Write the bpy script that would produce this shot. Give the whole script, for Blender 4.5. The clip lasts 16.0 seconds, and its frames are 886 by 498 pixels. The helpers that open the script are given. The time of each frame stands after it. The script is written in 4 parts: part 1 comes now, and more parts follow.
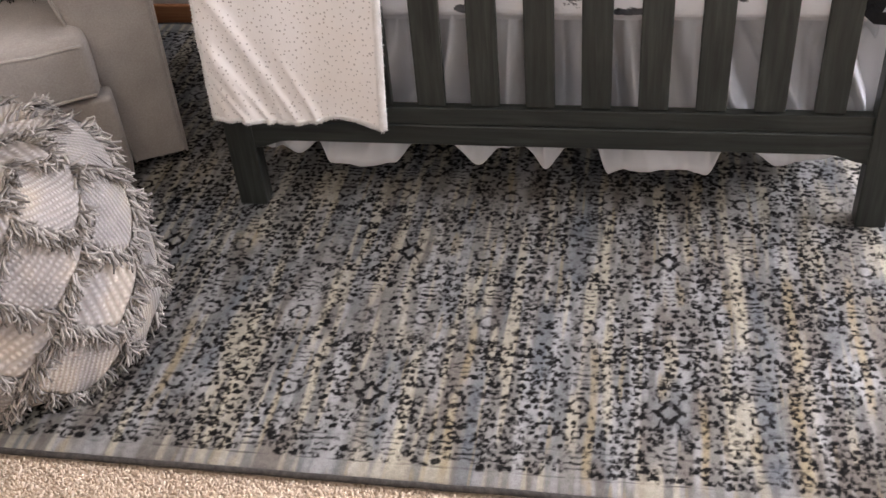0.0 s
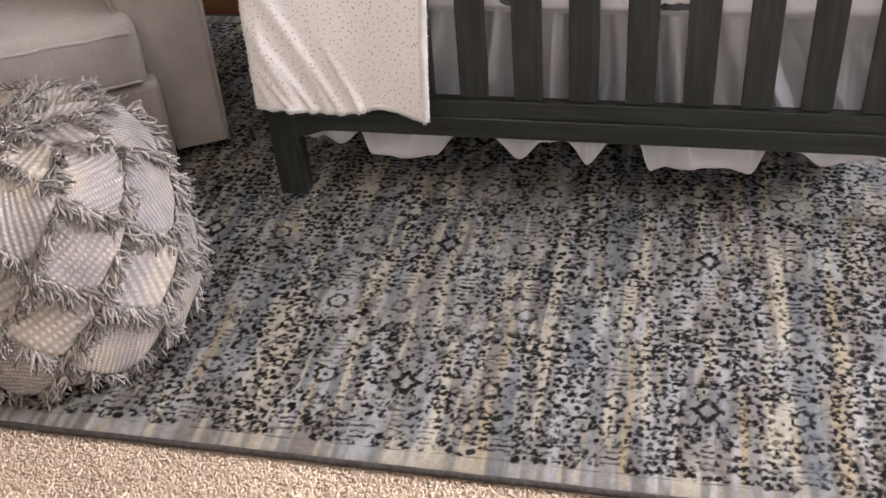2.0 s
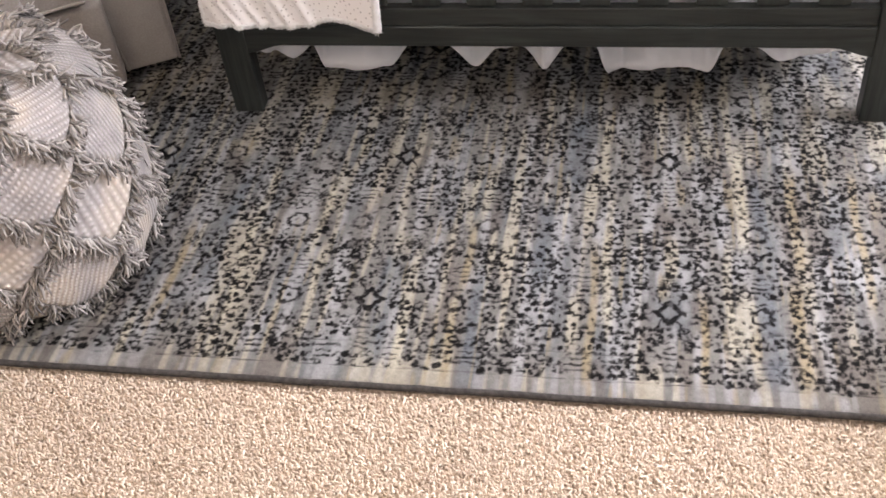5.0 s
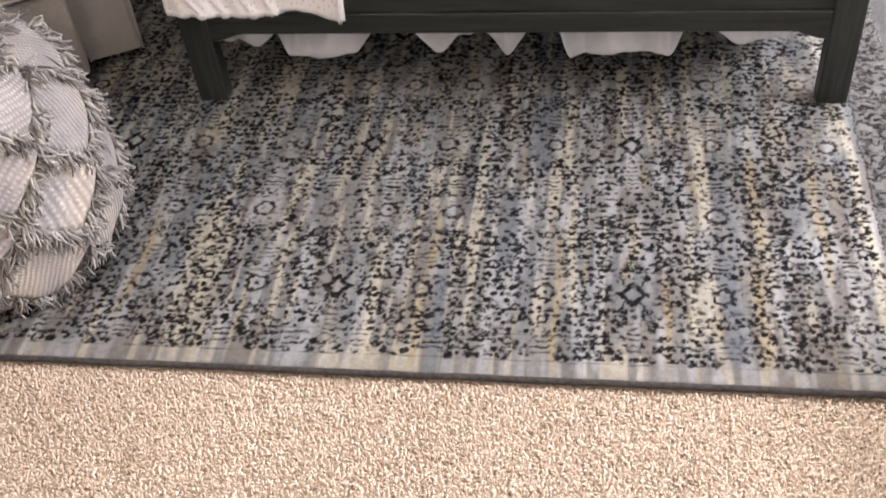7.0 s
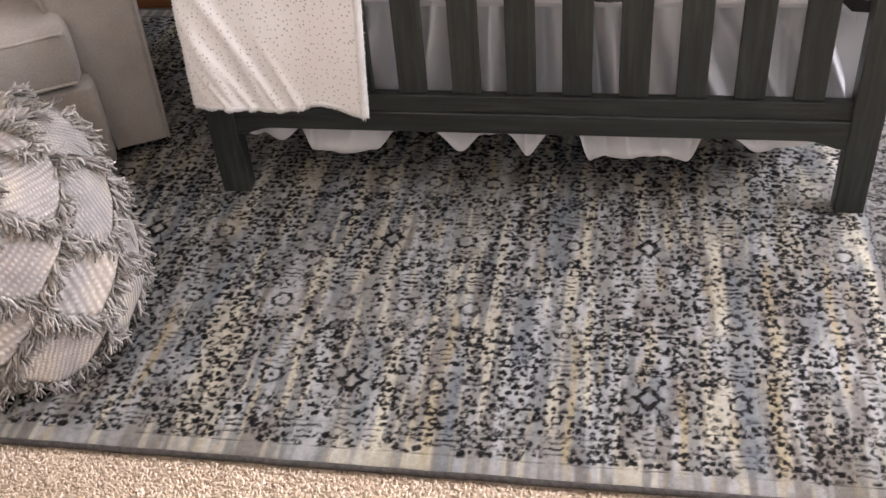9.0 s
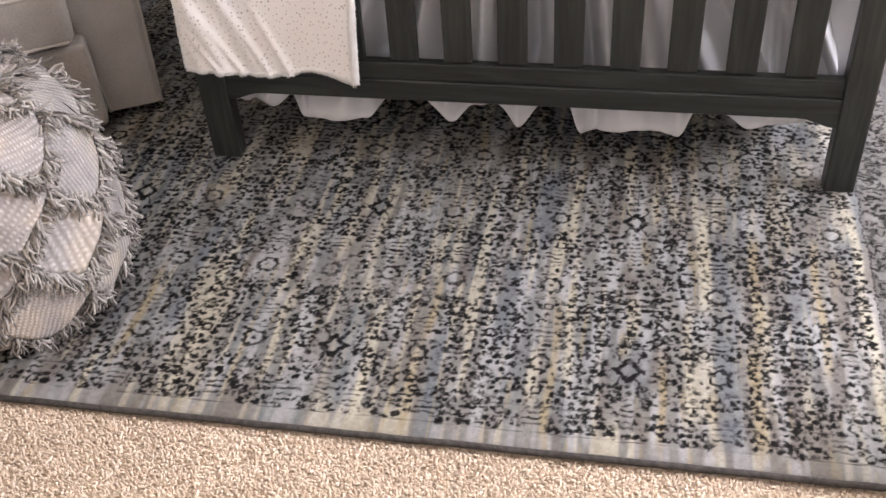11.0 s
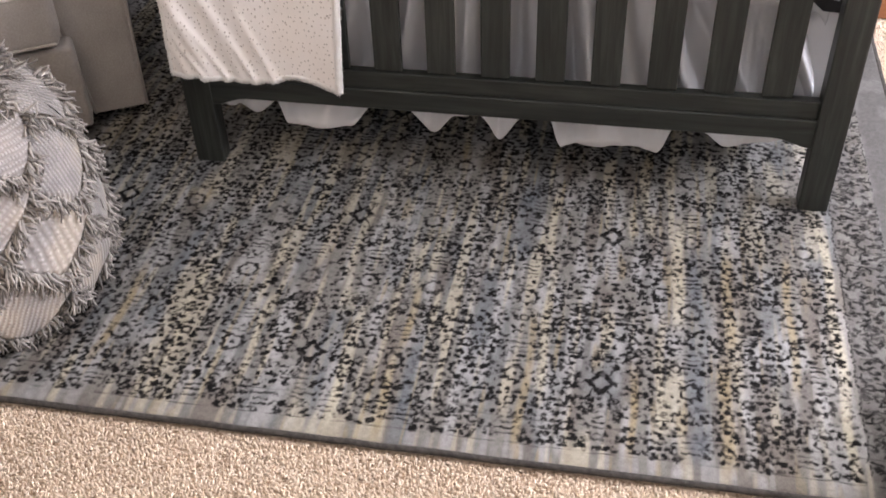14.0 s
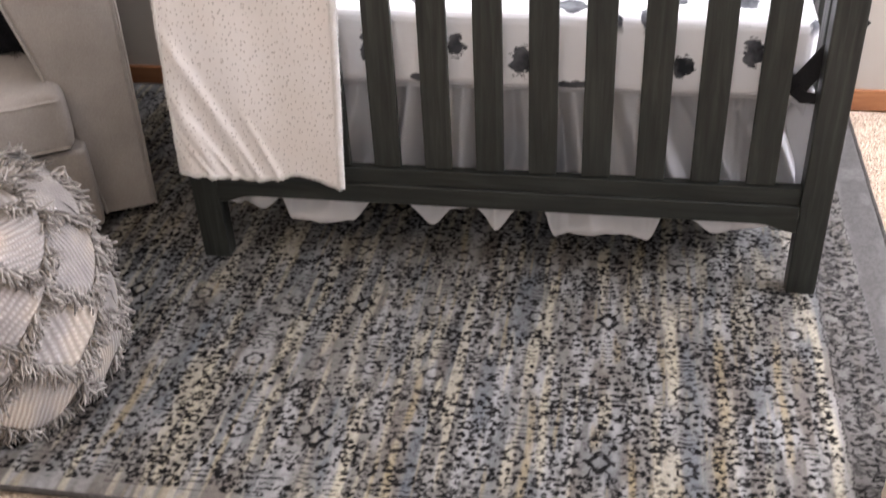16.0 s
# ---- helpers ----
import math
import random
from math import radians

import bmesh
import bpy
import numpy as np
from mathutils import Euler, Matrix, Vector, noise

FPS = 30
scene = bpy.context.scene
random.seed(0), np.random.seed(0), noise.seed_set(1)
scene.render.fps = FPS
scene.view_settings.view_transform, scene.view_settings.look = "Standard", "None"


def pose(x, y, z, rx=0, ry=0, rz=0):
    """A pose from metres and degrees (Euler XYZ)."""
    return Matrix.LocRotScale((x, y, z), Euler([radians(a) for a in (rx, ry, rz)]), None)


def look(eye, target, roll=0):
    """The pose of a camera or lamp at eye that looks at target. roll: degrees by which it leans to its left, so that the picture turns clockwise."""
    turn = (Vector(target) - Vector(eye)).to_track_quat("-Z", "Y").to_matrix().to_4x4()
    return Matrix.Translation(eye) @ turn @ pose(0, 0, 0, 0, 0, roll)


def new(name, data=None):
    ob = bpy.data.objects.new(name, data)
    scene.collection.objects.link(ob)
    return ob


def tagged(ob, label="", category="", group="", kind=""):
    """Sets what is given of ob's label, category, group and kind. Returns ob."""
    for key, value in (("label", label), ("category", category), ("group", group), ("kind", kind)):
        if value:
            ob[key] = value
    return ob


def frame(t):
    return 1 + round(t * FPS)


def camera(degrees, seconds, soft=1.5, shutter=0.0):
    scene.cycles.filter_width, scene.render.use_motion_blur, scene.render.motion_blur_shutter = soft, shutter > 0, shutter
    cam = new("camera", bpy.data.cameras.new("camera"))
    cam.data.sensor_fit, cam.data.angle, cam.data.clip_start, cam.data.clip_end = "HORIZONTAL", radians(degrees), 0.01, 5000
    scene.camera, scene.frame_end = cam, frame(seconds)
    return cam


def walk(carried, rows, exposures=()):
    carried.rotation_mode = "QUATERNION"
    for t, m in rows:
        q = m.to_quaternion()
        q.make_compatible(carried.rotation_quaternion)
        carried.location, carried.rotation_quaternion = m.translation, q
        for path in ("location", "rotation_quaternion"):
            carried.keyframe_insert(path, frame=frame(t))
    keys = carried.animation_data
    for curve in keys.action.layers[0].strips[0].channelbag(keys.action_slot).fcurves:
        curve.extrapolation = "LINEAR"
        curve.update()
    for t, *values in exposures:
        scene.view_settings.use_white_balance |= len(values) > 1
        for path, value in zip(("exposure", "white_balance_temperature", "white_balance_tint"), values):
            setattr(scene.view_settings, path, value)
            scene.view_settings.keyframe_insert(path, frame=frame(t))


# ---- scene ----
cam = camera(45.72, 16.0, shutter=0.5)
PATH = [
    (0, (0.8643, -1.8257, 1.3879), (0.5542, -0.4540, 0.2644), -5.52),
    (0.5, (0.8594, -1.8285, 1.3880), (0.5395, -0.4477, 0.2785), -5.38),
    (1, (0.8548, -1.8390, 1.3942), (0.5172, -0.4513, 0.2986), -5.08),
    (1.5, (0.8495, -1.8390, 1.3888), (0.4928, -0.4535, 0.2965), -5.22),
    (2, (0.8526, -1.8414, 1.3686), (0.4870, -0.4754, 0.2548), -5.46),
    (2.5, (0.8518, -1.8490, 1.3751), (0.4937, -0.4798, 0.2629), -5.64),
    (3, (0.8534, -1.8466, 1.3860), (0.4903, -0.4593, 0.2980), -5.99),
    (3.5, (0.8636, -1.8321, 1.4003), (0.4910, -0.4362, 0.3267), -6.88),
    (4, (0.8701, -1.8098, 1.3923), (0.5027, -0.4428, 0.2803), -7.22),
    (4.5, (0.8676, -1.8003, 1.3611), (0.5185, -0.4975, 0.1691), -7.27),
    (4.7, (0.8708, -1.8103, 1.3760), (0.5368, -0.5343, 0.1510), -7.41),
    (6.8, (0.8860, -1.8159, 1.3709), (0.6173, -0.5770, 0.0930), -7.23),
    (7, (0.8881, -1.8227, 1.3868), (0.6235, -0.5709, 0.1207), -7.02),
    (7.5, (0.8841, -1.8347, 1.3970), (0.6161, -0.5309, 0.1853), -6.34),
    (8, (0.8872, -1.8330, 1.4059), (0.6111, -0.4924, 0.2369), -6.09),
    (8.5, (0.8815, -1.8252, 1.4174), (0.5987, -0.4734, 0.2630), -5.81),
    (8.7, (0.8788, -1.8217, 1.4107), (0.5911, -0.4660, 0.2620), -5.62),
    (10.8, (0.9230, -1.8408, 1.3809), (0.6358, -0.4999, 0.2148), -3.85),
    (11, (0.9211, -1.8314, 1.3768), (0.6210, -0.4986, 0.2048), -4.28),
    (11.5, (0.9389, -1.7945, 1.3788), (0.6386, -0.4823, 0.1839), -5.23),
    (12, (0.9519, -1.8074, 1.3895), (0.6962, -0.4894, 0.1906), -3.98),
    (12.5, (0.9714, -1.8409, 1.3867), (0.7118, -0.4783, 0.2395), -2.34),
    (13, (0.9411, -1.8449, 1.4002), (0.6720, -0.4535, 0.2904), -1.67),
    (13.5, (0.9277, -1.8437, 1.3991), (0.6506, -0.4653, 0.2752), -2.00),
    (14, (0.9361, -1.8422, 1.3996), (0.6609, -0.4996, 0.2327), -2.22),
    (14.5, (0.9453, -1.8476, 1.4053), (0.6627, -0.5294, 0.2127), -2.58),
    (15, (0.9435, -1.8908, 1.4016), (0.6598, -0.5435, 0.2421), -2.70),
    (15.5, (0.9377, -1.8878, 1.4146), (0.6509, -0.5043, 0.2993), -2.60),
    (15.8, (0.9457, -1.9002, 1.4190), (0.6567, -0.4873, 0.3430), -2.82),
    (15.9, (0.9503, -1.9072, 1.4214), (0.6600, -0.4777, 0.3677), -2.95),
    (15.97, (0.9538, -1.9125, 1.4233), (0.6625, -0.4704, 0.3867), -3.04),
    (16, (0.9552, -1.9147, 1.4241), (0.6635, -0.4674, 0.3943), -3.08),
]
EXPOSURES = [(0, 0.02), (1, -0.03), (2.5, 0.12), (3.5, 0.0), (4.5, 0.27), (5.8, 0.27), (7, 0.21), (8.5, 0.13), (10, 0.17), (11.5, 0.19), (12.5, 0.06), (14, 0.02), (15, 0.12), (16, -0.05)]
walk(cam, [(t, look(eye, target, roll)) for t, eye, target, roll in PATH], EXPOSURES)

# ---- light ----
world = bpy.data.worlds.new("world")
scene.world = world
world.use_nodes = True
wn, wl = world.node_tree.nodes, world.node_tree.links
sky = wn.new("ShaderNodeTexSky")
sky.sky_type = "NISHITA"
sky.sun_disc = False
sky.sun_elevation, sky.sun_rotation = radians(38), radians(20)
wl.new(sky.outputs[0], wn["Background"].inputs[0])
wn["Background"].inputs[1].default_value = 0.12

sun = new("sun", bpy.data.lights.new("sun", "SUN"))
sun.data.energy, sun.data.angle, sun.data.color = 1.0, radians(10), (1.0, 0.95, 0.88)
sun.matrix_world = look((2.0, 6.0, 5), (0, 0, 0))


def area_lamp(name, eye, target, w, h, power, colour):
    lamp = new(name, bpy.data.lights.new(name, "AREA"))
    lamp.data.shape, lamp.data.size, lamp.data.size_y = "RECTANGLE", w, h
    lamp.data.energy, lamp.data.color = power, colour
    lamp.matrix_world = look(eye, target)
    return lamp


# daylight in the openings of the three windows; the south one is added fill
area_lamp("window_light", (3.34, 0.10, 1.66), (0.3, -0.1, 0.2), 1.45, 1.3, 108, (0.97, 0.95, 1.06))
area_lamp("window_light", (1.35, 0.955, 1.68), (0.70, 0.05, 0.4), 1.4, 1.0, 68, (0.99, 0.95, 1.035))
area_lamp("window_light", (0.9, -2.53, 1.80), (0.7, 0.0, 0.2), 1.4, 0.9, 8, (0.99, 0.955, 1.02))
# ceiling lamp
area_lamp("ceiling_light_glow", (-0.45, -1.75, 2.36), (-0.45, -1.75, 0.0), 0.30, 0.30, 10, (1.0, 0.79, 0.60))


# ---- materials ----
def hexlin(r, g, b):
    return tuple(((c / 255) / 12.92 if c <= 10 else ((c / 255 + 0.055) / 1.055) ** 2.4) for c in (r, g, b)) + (1.0,)


class Mat:
    """A node material with a Principled shader and a few shorthand makers."""

    def __init__(self, name, rough=0.8, spec=0.3):
        self.m = bpy.data.materials.new(name)
        self.m.use_nodes = True
        self.n, self.l = self.m.node_tree.nodes, self.m.node_tree.links
        self.b = self.n["Principled BSDF"]
        self.b.inputs["Roughness"].default_value = rough
        self.b.inputs["Specular IOR Level"].default_value = spec
        self.co = self.n.new("ShaderNodeTexCoord")

    def mapped(self, scale=(1, 1, 1), rot=(0, 0, 0), src="Object"):
        mp = self.n.new("ShaderNodeMapping")
        mp.inputs["Scale"].default_value = scale
        mp.inputs["Rotation"].default_value = rot
        self.l.new(self.co.outputs[src], mp.inputs[0])
        return mp.outputs[0]

    def noise(self, scale, detail=3, rough=0.55, vec=None, dist=0.0):
        t = self.n.new("ShaderNodeTexNoise")
        t.inputs["Scale"].default_value, t.inputs["Detail"].default_value = scale, detail
        t.inputs["Roughness"].default_value, t.inputs["Distortion"].default_value = rough, dist
        self.l.new(vec or self.co.outputs["Object"], t.inputs["Vector"])
        return t.outputs["Fac"]

    def voronoi(self, scale, vec=None, feature="F1", out="Distance"):
        t = self.n.new("ShaderNodeTexVoronoi")
        t.feature = feature
        t.inputs["Scale"].default_value = scale
        self.l.new(vec or self.co.outputs["Object"], t.inputs["Vector"])
        return t.outputs[out]

    def wave(self, scale, vec=None, dist=0.0, direction="X"):
        t = self.n.new("ShaderNodeTexWave")
        t.bands_direction = direction
        t.inputs["Scale"].default_value, t.inputs["Distortion"].default_value = scale, dist
        t.inputs["Detail"].default_value = 1
        self.l.new(vec or self.co.outputs["Object"], t.inputs["Vector"])
        return t.outputs["Fac"]

    def ramp(self, fac, stops):
        r = self.n.new("ShaderNodeValToRGB")
        e = r.color_ramp.elements
        while len(e) < len(stops):
            e.new(0.5)
        for k, (p, c) in enumerate(stops):
            e[k].position, e[k].color = p, c if len(c) == 4 else (*c, 1)
        self.l.new(fac, r.inputs[0])
        return r.outputs[0]

    def mix(self, fac, a, b, mode="MIX"):
        x = self.n.new("ShaderNodeMix")
        x.data_type, x.blend_type = "RGBA", mode
        for sock, v in ((x.inputs[0], fac), (x.inputs[6], a), (x.inputs[7], b)):
            if isinstance(v, bpy.types.NodeSocket):
                self.l.new(v, sock)
            else:
                sock.default_value = v if isinstance(v, (int, float)) else (v if len(v) == 4 else (*v, 1))
        return x.outputs[2]

    def xz(self, sx, sz):
        """The x and z of the object as a plane's two coordinates."""
        sep, com = self.n.new("ShaderNodeSeparateXYZ"), self.n.new("ShaderNodeCombineXYZ")
        self.l.new(self.mapped((sx, 1, sz)), sep.inputs[0])
        self.l.new(sep.outputs["X"], com.inputs["X"])
        self.l.new(sep.outputs["Z"], com.inputs["Y"])
        return com.outputs[0]

    def math(self, op, a, b=0.0):
        x = self.n.new("ShaderNodeMath")
        x.operation = op
        for sock, v in zip(x.inputs, (a, b)):
            if isinstance(v, bpy.types.NodeSocket):
                self.l.new(v, sock)
            else:
                sock.default_value = v
        return x.outputs[0]

    def colour(self, c):
        if isinstance(c, bpy.types.NodeSocket):
            self.l.new(c, self.b.inputs["Base Color"])
        else:
            self.b.inputs["Base Color"].default_value = c if len(c) == 4 else (*c, 1)
        return self

    def rough(self, f):
        self.l.new(f, self.b.inputs["Roughness"])
        return self

    def bump(self, h, strength=0.5, dist=0.002):
        x = self.n.new("ShaderNodeBump")
        x.inputs["Strength"].default_value, x.inputs["Distance"].default_value = strength, dist
        self.l.new(h, x.inputs["Height"])
        self.l.new(x.outputs[0], self.b.inputs["Normal"])
        return self

    def sheen(self, w, r=0.5):
        self.b.inputs["Sheen Weight"].default_value = w
        self.b.inputs["Sheen Roughness"].default_value = r
        return self


def random_tone(M, lo, hi):
    """A tone that differs from island to island."""
    g = M.n.new("ShaderNodeNewGeometry")
    return M.ramp(g.outputs["Random Per Island"], [(0, lo), (1, hi)])


def make_materials():
    d = {}
    # dark grey-green stained wood of the crib
    M = Mat("dark_stained_wood", 0.42, 0.4)
    grain = M.noise(9, 6, 0.62, M.mapped((9, 9, 0.55)), 0.6)
    blot = M.noise(3.0, 3)
    c = M.ramp(grain, [(0.30, (0.014, 0.0155, 0.0135)), (0.52, (0.028, 0.0315, 0.0275)), (0.75, (0.050, 0.054, 0.048))])
    M.colour(M.mix(blot, c, M.mix(1.0, c, (0.72, 0.75, 0.76), "MULTIPLY")))
    M.rough(M.ramp(grain, [(0.3, (0.55,) * 3), (0.8, (0.36,) * 3)]))
    M.bump(grain, 0.25, 0.0015)
    d["wood_v"] = M.m
    M = Mat("dark_stained_wood_rail", 0.42, 0.4)
    grain = M.noise(9, 6, 0.62, M.mapped((0.55, 9, 9)), 0.6)
    c = M.ramp(grain, [(0.30, (0.014, 0.0155, 0.0135)), (0.52, (0.028, 0.0315, 0.0275)), (0.75, (0.050, 0.054, 0.048))])
    M.colour(M.mix(M.noise(3.0, 3), c, M.mix(1.0, c, (0.72, 0.75, 0.76), "MULTIPLY")))
    M.rough(M.ramp(grain, [(0.3, (0.55,) * 3), (0.8, (0.36,) * 3)]))
    M.bump(grain, 0.25, 0.0015)
    d["wood_h"] = M.m
    # white cotton of the bed skirt
    M = Mat("white_cotton", 0.9, 0.2)
    weave = M.noise(900, 1)
    M.colour(M.ramp(M.noise(7, 3), [(0.3, (0.76, 0.755, 0.765)), (0.7, (0.83, 0.825, 0.83))]))
    M.bump(weave, 0.15, 0.0006)
    thin, both = M.n.new("ShaderNodeBsdfTranslucent"), M.n.new("ShaderNodeMixShader")
    thin.inputs["Color"].default_value = (0.70, 0.70, 0.72, 1)
    both.inputs[0].default_value = 0.28
    M.l.new(M.b.outputs[0], both.inputs[1])
    M.l.new(thin.outputs[0], both.inputs[2])
    M.l.new(both.outputs[0], M.n["Material Output"].inputs["Surface"])
    d["skirt"] = M.m
    # fitted sheet with dark blots
    M = Mat("printed_sheet", 0.9, 0.2)
    near = None
    for bx, bz, rx, rz in ((0.606, 0.532, 0.020, 0.026), (0.425, 0.520, 0.022, 0.040), (0.742, 0.502, 0.026, 0.036), (0.850, 0.452, 0.042, 0.010), (0.530, 0.458, 0.026, 0.011), (1.065, 0.500, 0.022, 0.026),
                           (1.198, 0.535, 0.022, 0.034), (0.27, 0.520, 0.030, 0.030), (0.14, 0.480, 0.024, 0.030), (1.285, 0.470, 0.020, 0.024)):
        away = M.n.new("ShaderNodeVectorMath")
        away.operation = "DISTANCE"
        M.l.new(M.xz(1 / rx, 1 / rz), away.inputs[0])
        away.inputs[1].default_value = (bx / rx, bz / rz, 0)
        near = away.outputs["Value"] if near is None else M.math("MINIMUM", near, away.outputs["Value"])
    edge = M.noise(1.0, 5, 0.6, M.xz(45, 60))
    blot = M.math("ADD", near, M.math("MULTIPLY", M.math("SUBTRACT", edge, 0.5), 2.2))
    vor = M.n.new("ShaderNodeTexVoronoi")
    vor.voronoi_dimensions = "2D"
    vor.inputs["Scale"].default_value = 7.0
    M.l.new(M.co.outputs["Object"], vor.inputs["Vector"])
    above = M.math("ADD", M.math("MULTIPLY", vor.outputs["Distance"], 3.6), M.math("MULTIPLY", M.math("SUBTRACT", M.noise(14, 5, 0.6), 0.5), 1.6))
    up = M.n.new("ShaderNodeSeparateXYZ")
    M.l.new(M.co.outputs["Object"], up.inputs[0])
    top = M.ramp(up.outputs["Z"], [(0.565, (0, 0, 0)), (0.585, (1, 1, 1))])
    both = M.mix(top, M.ramp(blot, [(0.85, (1, 1, 1)), (1.0, (0, 0, 0))]), M.ramp(above, [(0.75, (1, 1, 1)), (0.85, (0, 0, 0))]))
    mask = both
    ink = M.ramp(M.noise(22, 4), [(0.35, (0.02, 0.022, 0.026)), (0.65, (0.16, 0.165, 0.18))])
    M.colour(M.mix(mask, (0.86, 0.86, 0.875), ink))
    M.bump(M.noise(14, 3), 0.25, 0.006)
    d["sheet"] = M.m
    # plush blanket with small dots
    M = Mat("plush_dotted_fabric", 0.95, 0.1)
    cell = M.n.new("ShaderNodeTexVoronoi")
    cell.inputs["Scale"].default_value, cell.inputs["Randomness"].default_value = 1.0, 1.0
    cell.voronoi_dimensions = "2D"
    M.l.new(M.xz(82, 76), cell.inputs["Vector"])
    dot = M.ramp(M.math("MULTIPLY", cell.outputs["Distance"], M.math("ADD", M.math("MULTIPLY", M.noise(55, 1), 1.8), 0.25)), [(0.08, (0.75, 0.75, 0.75)), (0.19, (0, 0, 0))])
    tint = M.ramp(cell.outputs["Color"], [(0.0, (0.36, 0.28, 0.22)), (0.5, (0.30, 0.28, 0.28)), (1, (0.46, 0.38, 0.32))])
    base = M.ramp(M.noise(5, 2), [(0.3, (0.86, 0.82, 0.785)), (0.7, (0.89, 0.875, 0.87))])
    M.colour(M.mix(dot, base, tint))
    M.bump(M.noise(420, 2), 0.5, 0.002).sheen(0.6, 0.4)
    d["blanket"] = M.m
    M = Mat("plush_trim", 0.95, 0.1)
    M.colour(M.ramp(M.noise(60, 3), [(0.3, (0.76, 0.74, 0.71)), (0.7, (0.86, 0.85, 0.83))]))
    M.bump(M.noise(380, 2), 0.6, 0.003).sheen(0.6, 0.4)
    d["trim"] = M.m
    # armchair upholstery
    M = Mat("grey_beige_upholstery", 0.92, 0.15)
    weave = M.noise(650, 2)
    c = M.ramp(M.noise(6, 5, 0.65), [(0.3, (0.330, 0.300, 0.272)), (0.7, (0.440, 0.405, 0.370))])
    fleck = M.ramp(M.noise(240, 3, 0.7), [(0.35, (0.90, 0.90, 0.90)), (0.65, (1.10, 1.10, 1.10))])
    M.colour(M.mix(1.0, c, fleck, "MULTIPLY"))
    M.bump(M.math("ADD", weave, M.math("MULTIPLY", M.noise(18, 3), 3.0)), 0.45, 0.002).sheen(0.3)
    d["upholstery"] = M.m
    M = Mat("black_fleece", 0.95, 0.1)
    M.colour(M.ramp(M.noise(25, 3), [(0.3, (0.010, 0.010, 0.011)), (0.7, (0.026, 0.026, 0.029))]))
    d["fur"] = M.m
    # pouf weaves
    M = Mat("ribbed_cotton_weave", 0.95, 0.1)
    v = M.mapped((1, 1, 1), (0, 0, 0), "UV")
    rib = M.wave(30, v, 1.4)
    tick = M.wave(44, v, 1.6, "Y")
    c = M.ramp(M.noise(8, 2), [(0.38, (0.36, 0.34, 0.33)), (0.5, (0.46, 0.43, 0.41)), (0.62, (0.56, 0.50, 0.43))])
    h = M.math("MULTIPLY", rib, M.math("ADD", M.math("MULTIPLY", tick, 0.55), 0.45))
    # shade in the grooves between ribs is put into the colour too
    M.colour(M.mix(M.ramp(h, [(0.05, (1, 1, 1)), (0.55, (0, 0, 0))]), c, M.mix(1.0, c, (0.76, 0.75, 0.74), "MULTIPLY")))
    M.bump(h, 0.8, 0.004)
    d["weave"] = M.m
    M = Mat("cotton_fringe", 0.95, 0.1)
    M.colour(random_tone(M, (0.13, 0.118, 0.108), (0.50, 0.465, 0.43)))
    d["fringe"] = M.m
    # rug
    M = Mat("rug_pile", 0.95, 0.1)
    a = M.n.new("ShaderNodeAttribute")
    a.attribute_name = "pile"
    fibre = M.noise(520, 2, 0.6, M.mapped((1, 0.6, 1)))
    M.colour(M.mix(1.0, a.outputs["Color"], M.ramp(fibre, [(0.3, (0.85, 0.85, 0.85)), (0.7, (1.12, 1.12, 1.12))]), "MULTIPLY"))
    M.bump(fibre, 0.5, 0.003)
    M.b.inputs["Specular IOR Level"].default_value = 0.03
    d["rug"] = M.m
    M = Mat("rug_binding", 0.9, 0.15)
    M.colour(M.ramp(M.noise(90, 3), [(0.3, (0.050, 0.046, 0.044)), (0.7, (0.095, 0.088, 0.082))]))
    M.bump(M.wave(260, None, 0.5), 0.5, 0.001)
    d["binding"] = M.m
    # beige twisted carpet
    M = Mat("beige_carpet", 0.97, 0.08)
    n1 = M.noise(160, 3, 0.65)
    c = M.ramp(n1, [(0.34, (0.34, 0.25, 0.175)), (0.50, (0.66, 0.53, 0.41)), (0.68, (0.80, 0.67, 0.54))])
    M.colour(M.mix(M.noise(4, 3), c, M.mix(1.0, c, (0.90, 0.88, 0.86), "MULTIPLY")))
    M.bump(n1, 1.0, 0.012)
    d["carpet"] = M.m
    M = Mat("carpet_yarn", 0.97, 0.08)
    g = M.n.new("ShaderNodeNewGeometry")
    M.colour(M.ramp(g.outputs["Random Per Island"], [(0.0, (0.46, 0.36, 0.265)), (0.14, (0.69, 0.56, 0.44)), (0.6, (0.80, 0.67, 0.54)), (1.0, (0.85, 0.74, 0.62))]))
    d["yarn"] = M.m
    # walls and woodwork
    M = Mat("wall_paint", 0.85, 0.25)
    M.colour(M.ramp(M.noise(2.5, 4), [(0.3, (0.44, 0.41, 0.365)), (0.7, (0.49, 0.46, 0.41))]))
    M.bump(M.noise(160, 3), 0.2, 0.0015)
    d["wall"] = M.m
    M = Mat("white_ceiling_paint", 0.9, 0.2)
    M.colour(M.ramp(M.noise(3, 3), [(0.3, (0.74, 0.73, 0.71)), (0.7, (0.79, 0.78, 0.76))]))
    M.bump(M.noise(90, 3), 0.3, 0.003)
    d["ceiling"] = M.m
    M = Mat("oak_trim", 0.38, 0.45)
    grain = M.noise(7, 5, 0.6, M.mapped((0.5, 8, 14)), 0.7)
    M.colour(M.ramp(grain, [(0.3, (0.20, 0.075, 0.030)), (0.55, (0.33, 0.14, 0.060)), (0.75, (0.42, 0.20, 0.09))]))
    M.bump(grain, 0.15, 0.001)
    d["oak"] = M.m
    M = Mat("white_window_vinyl", 0.45, 0.4)
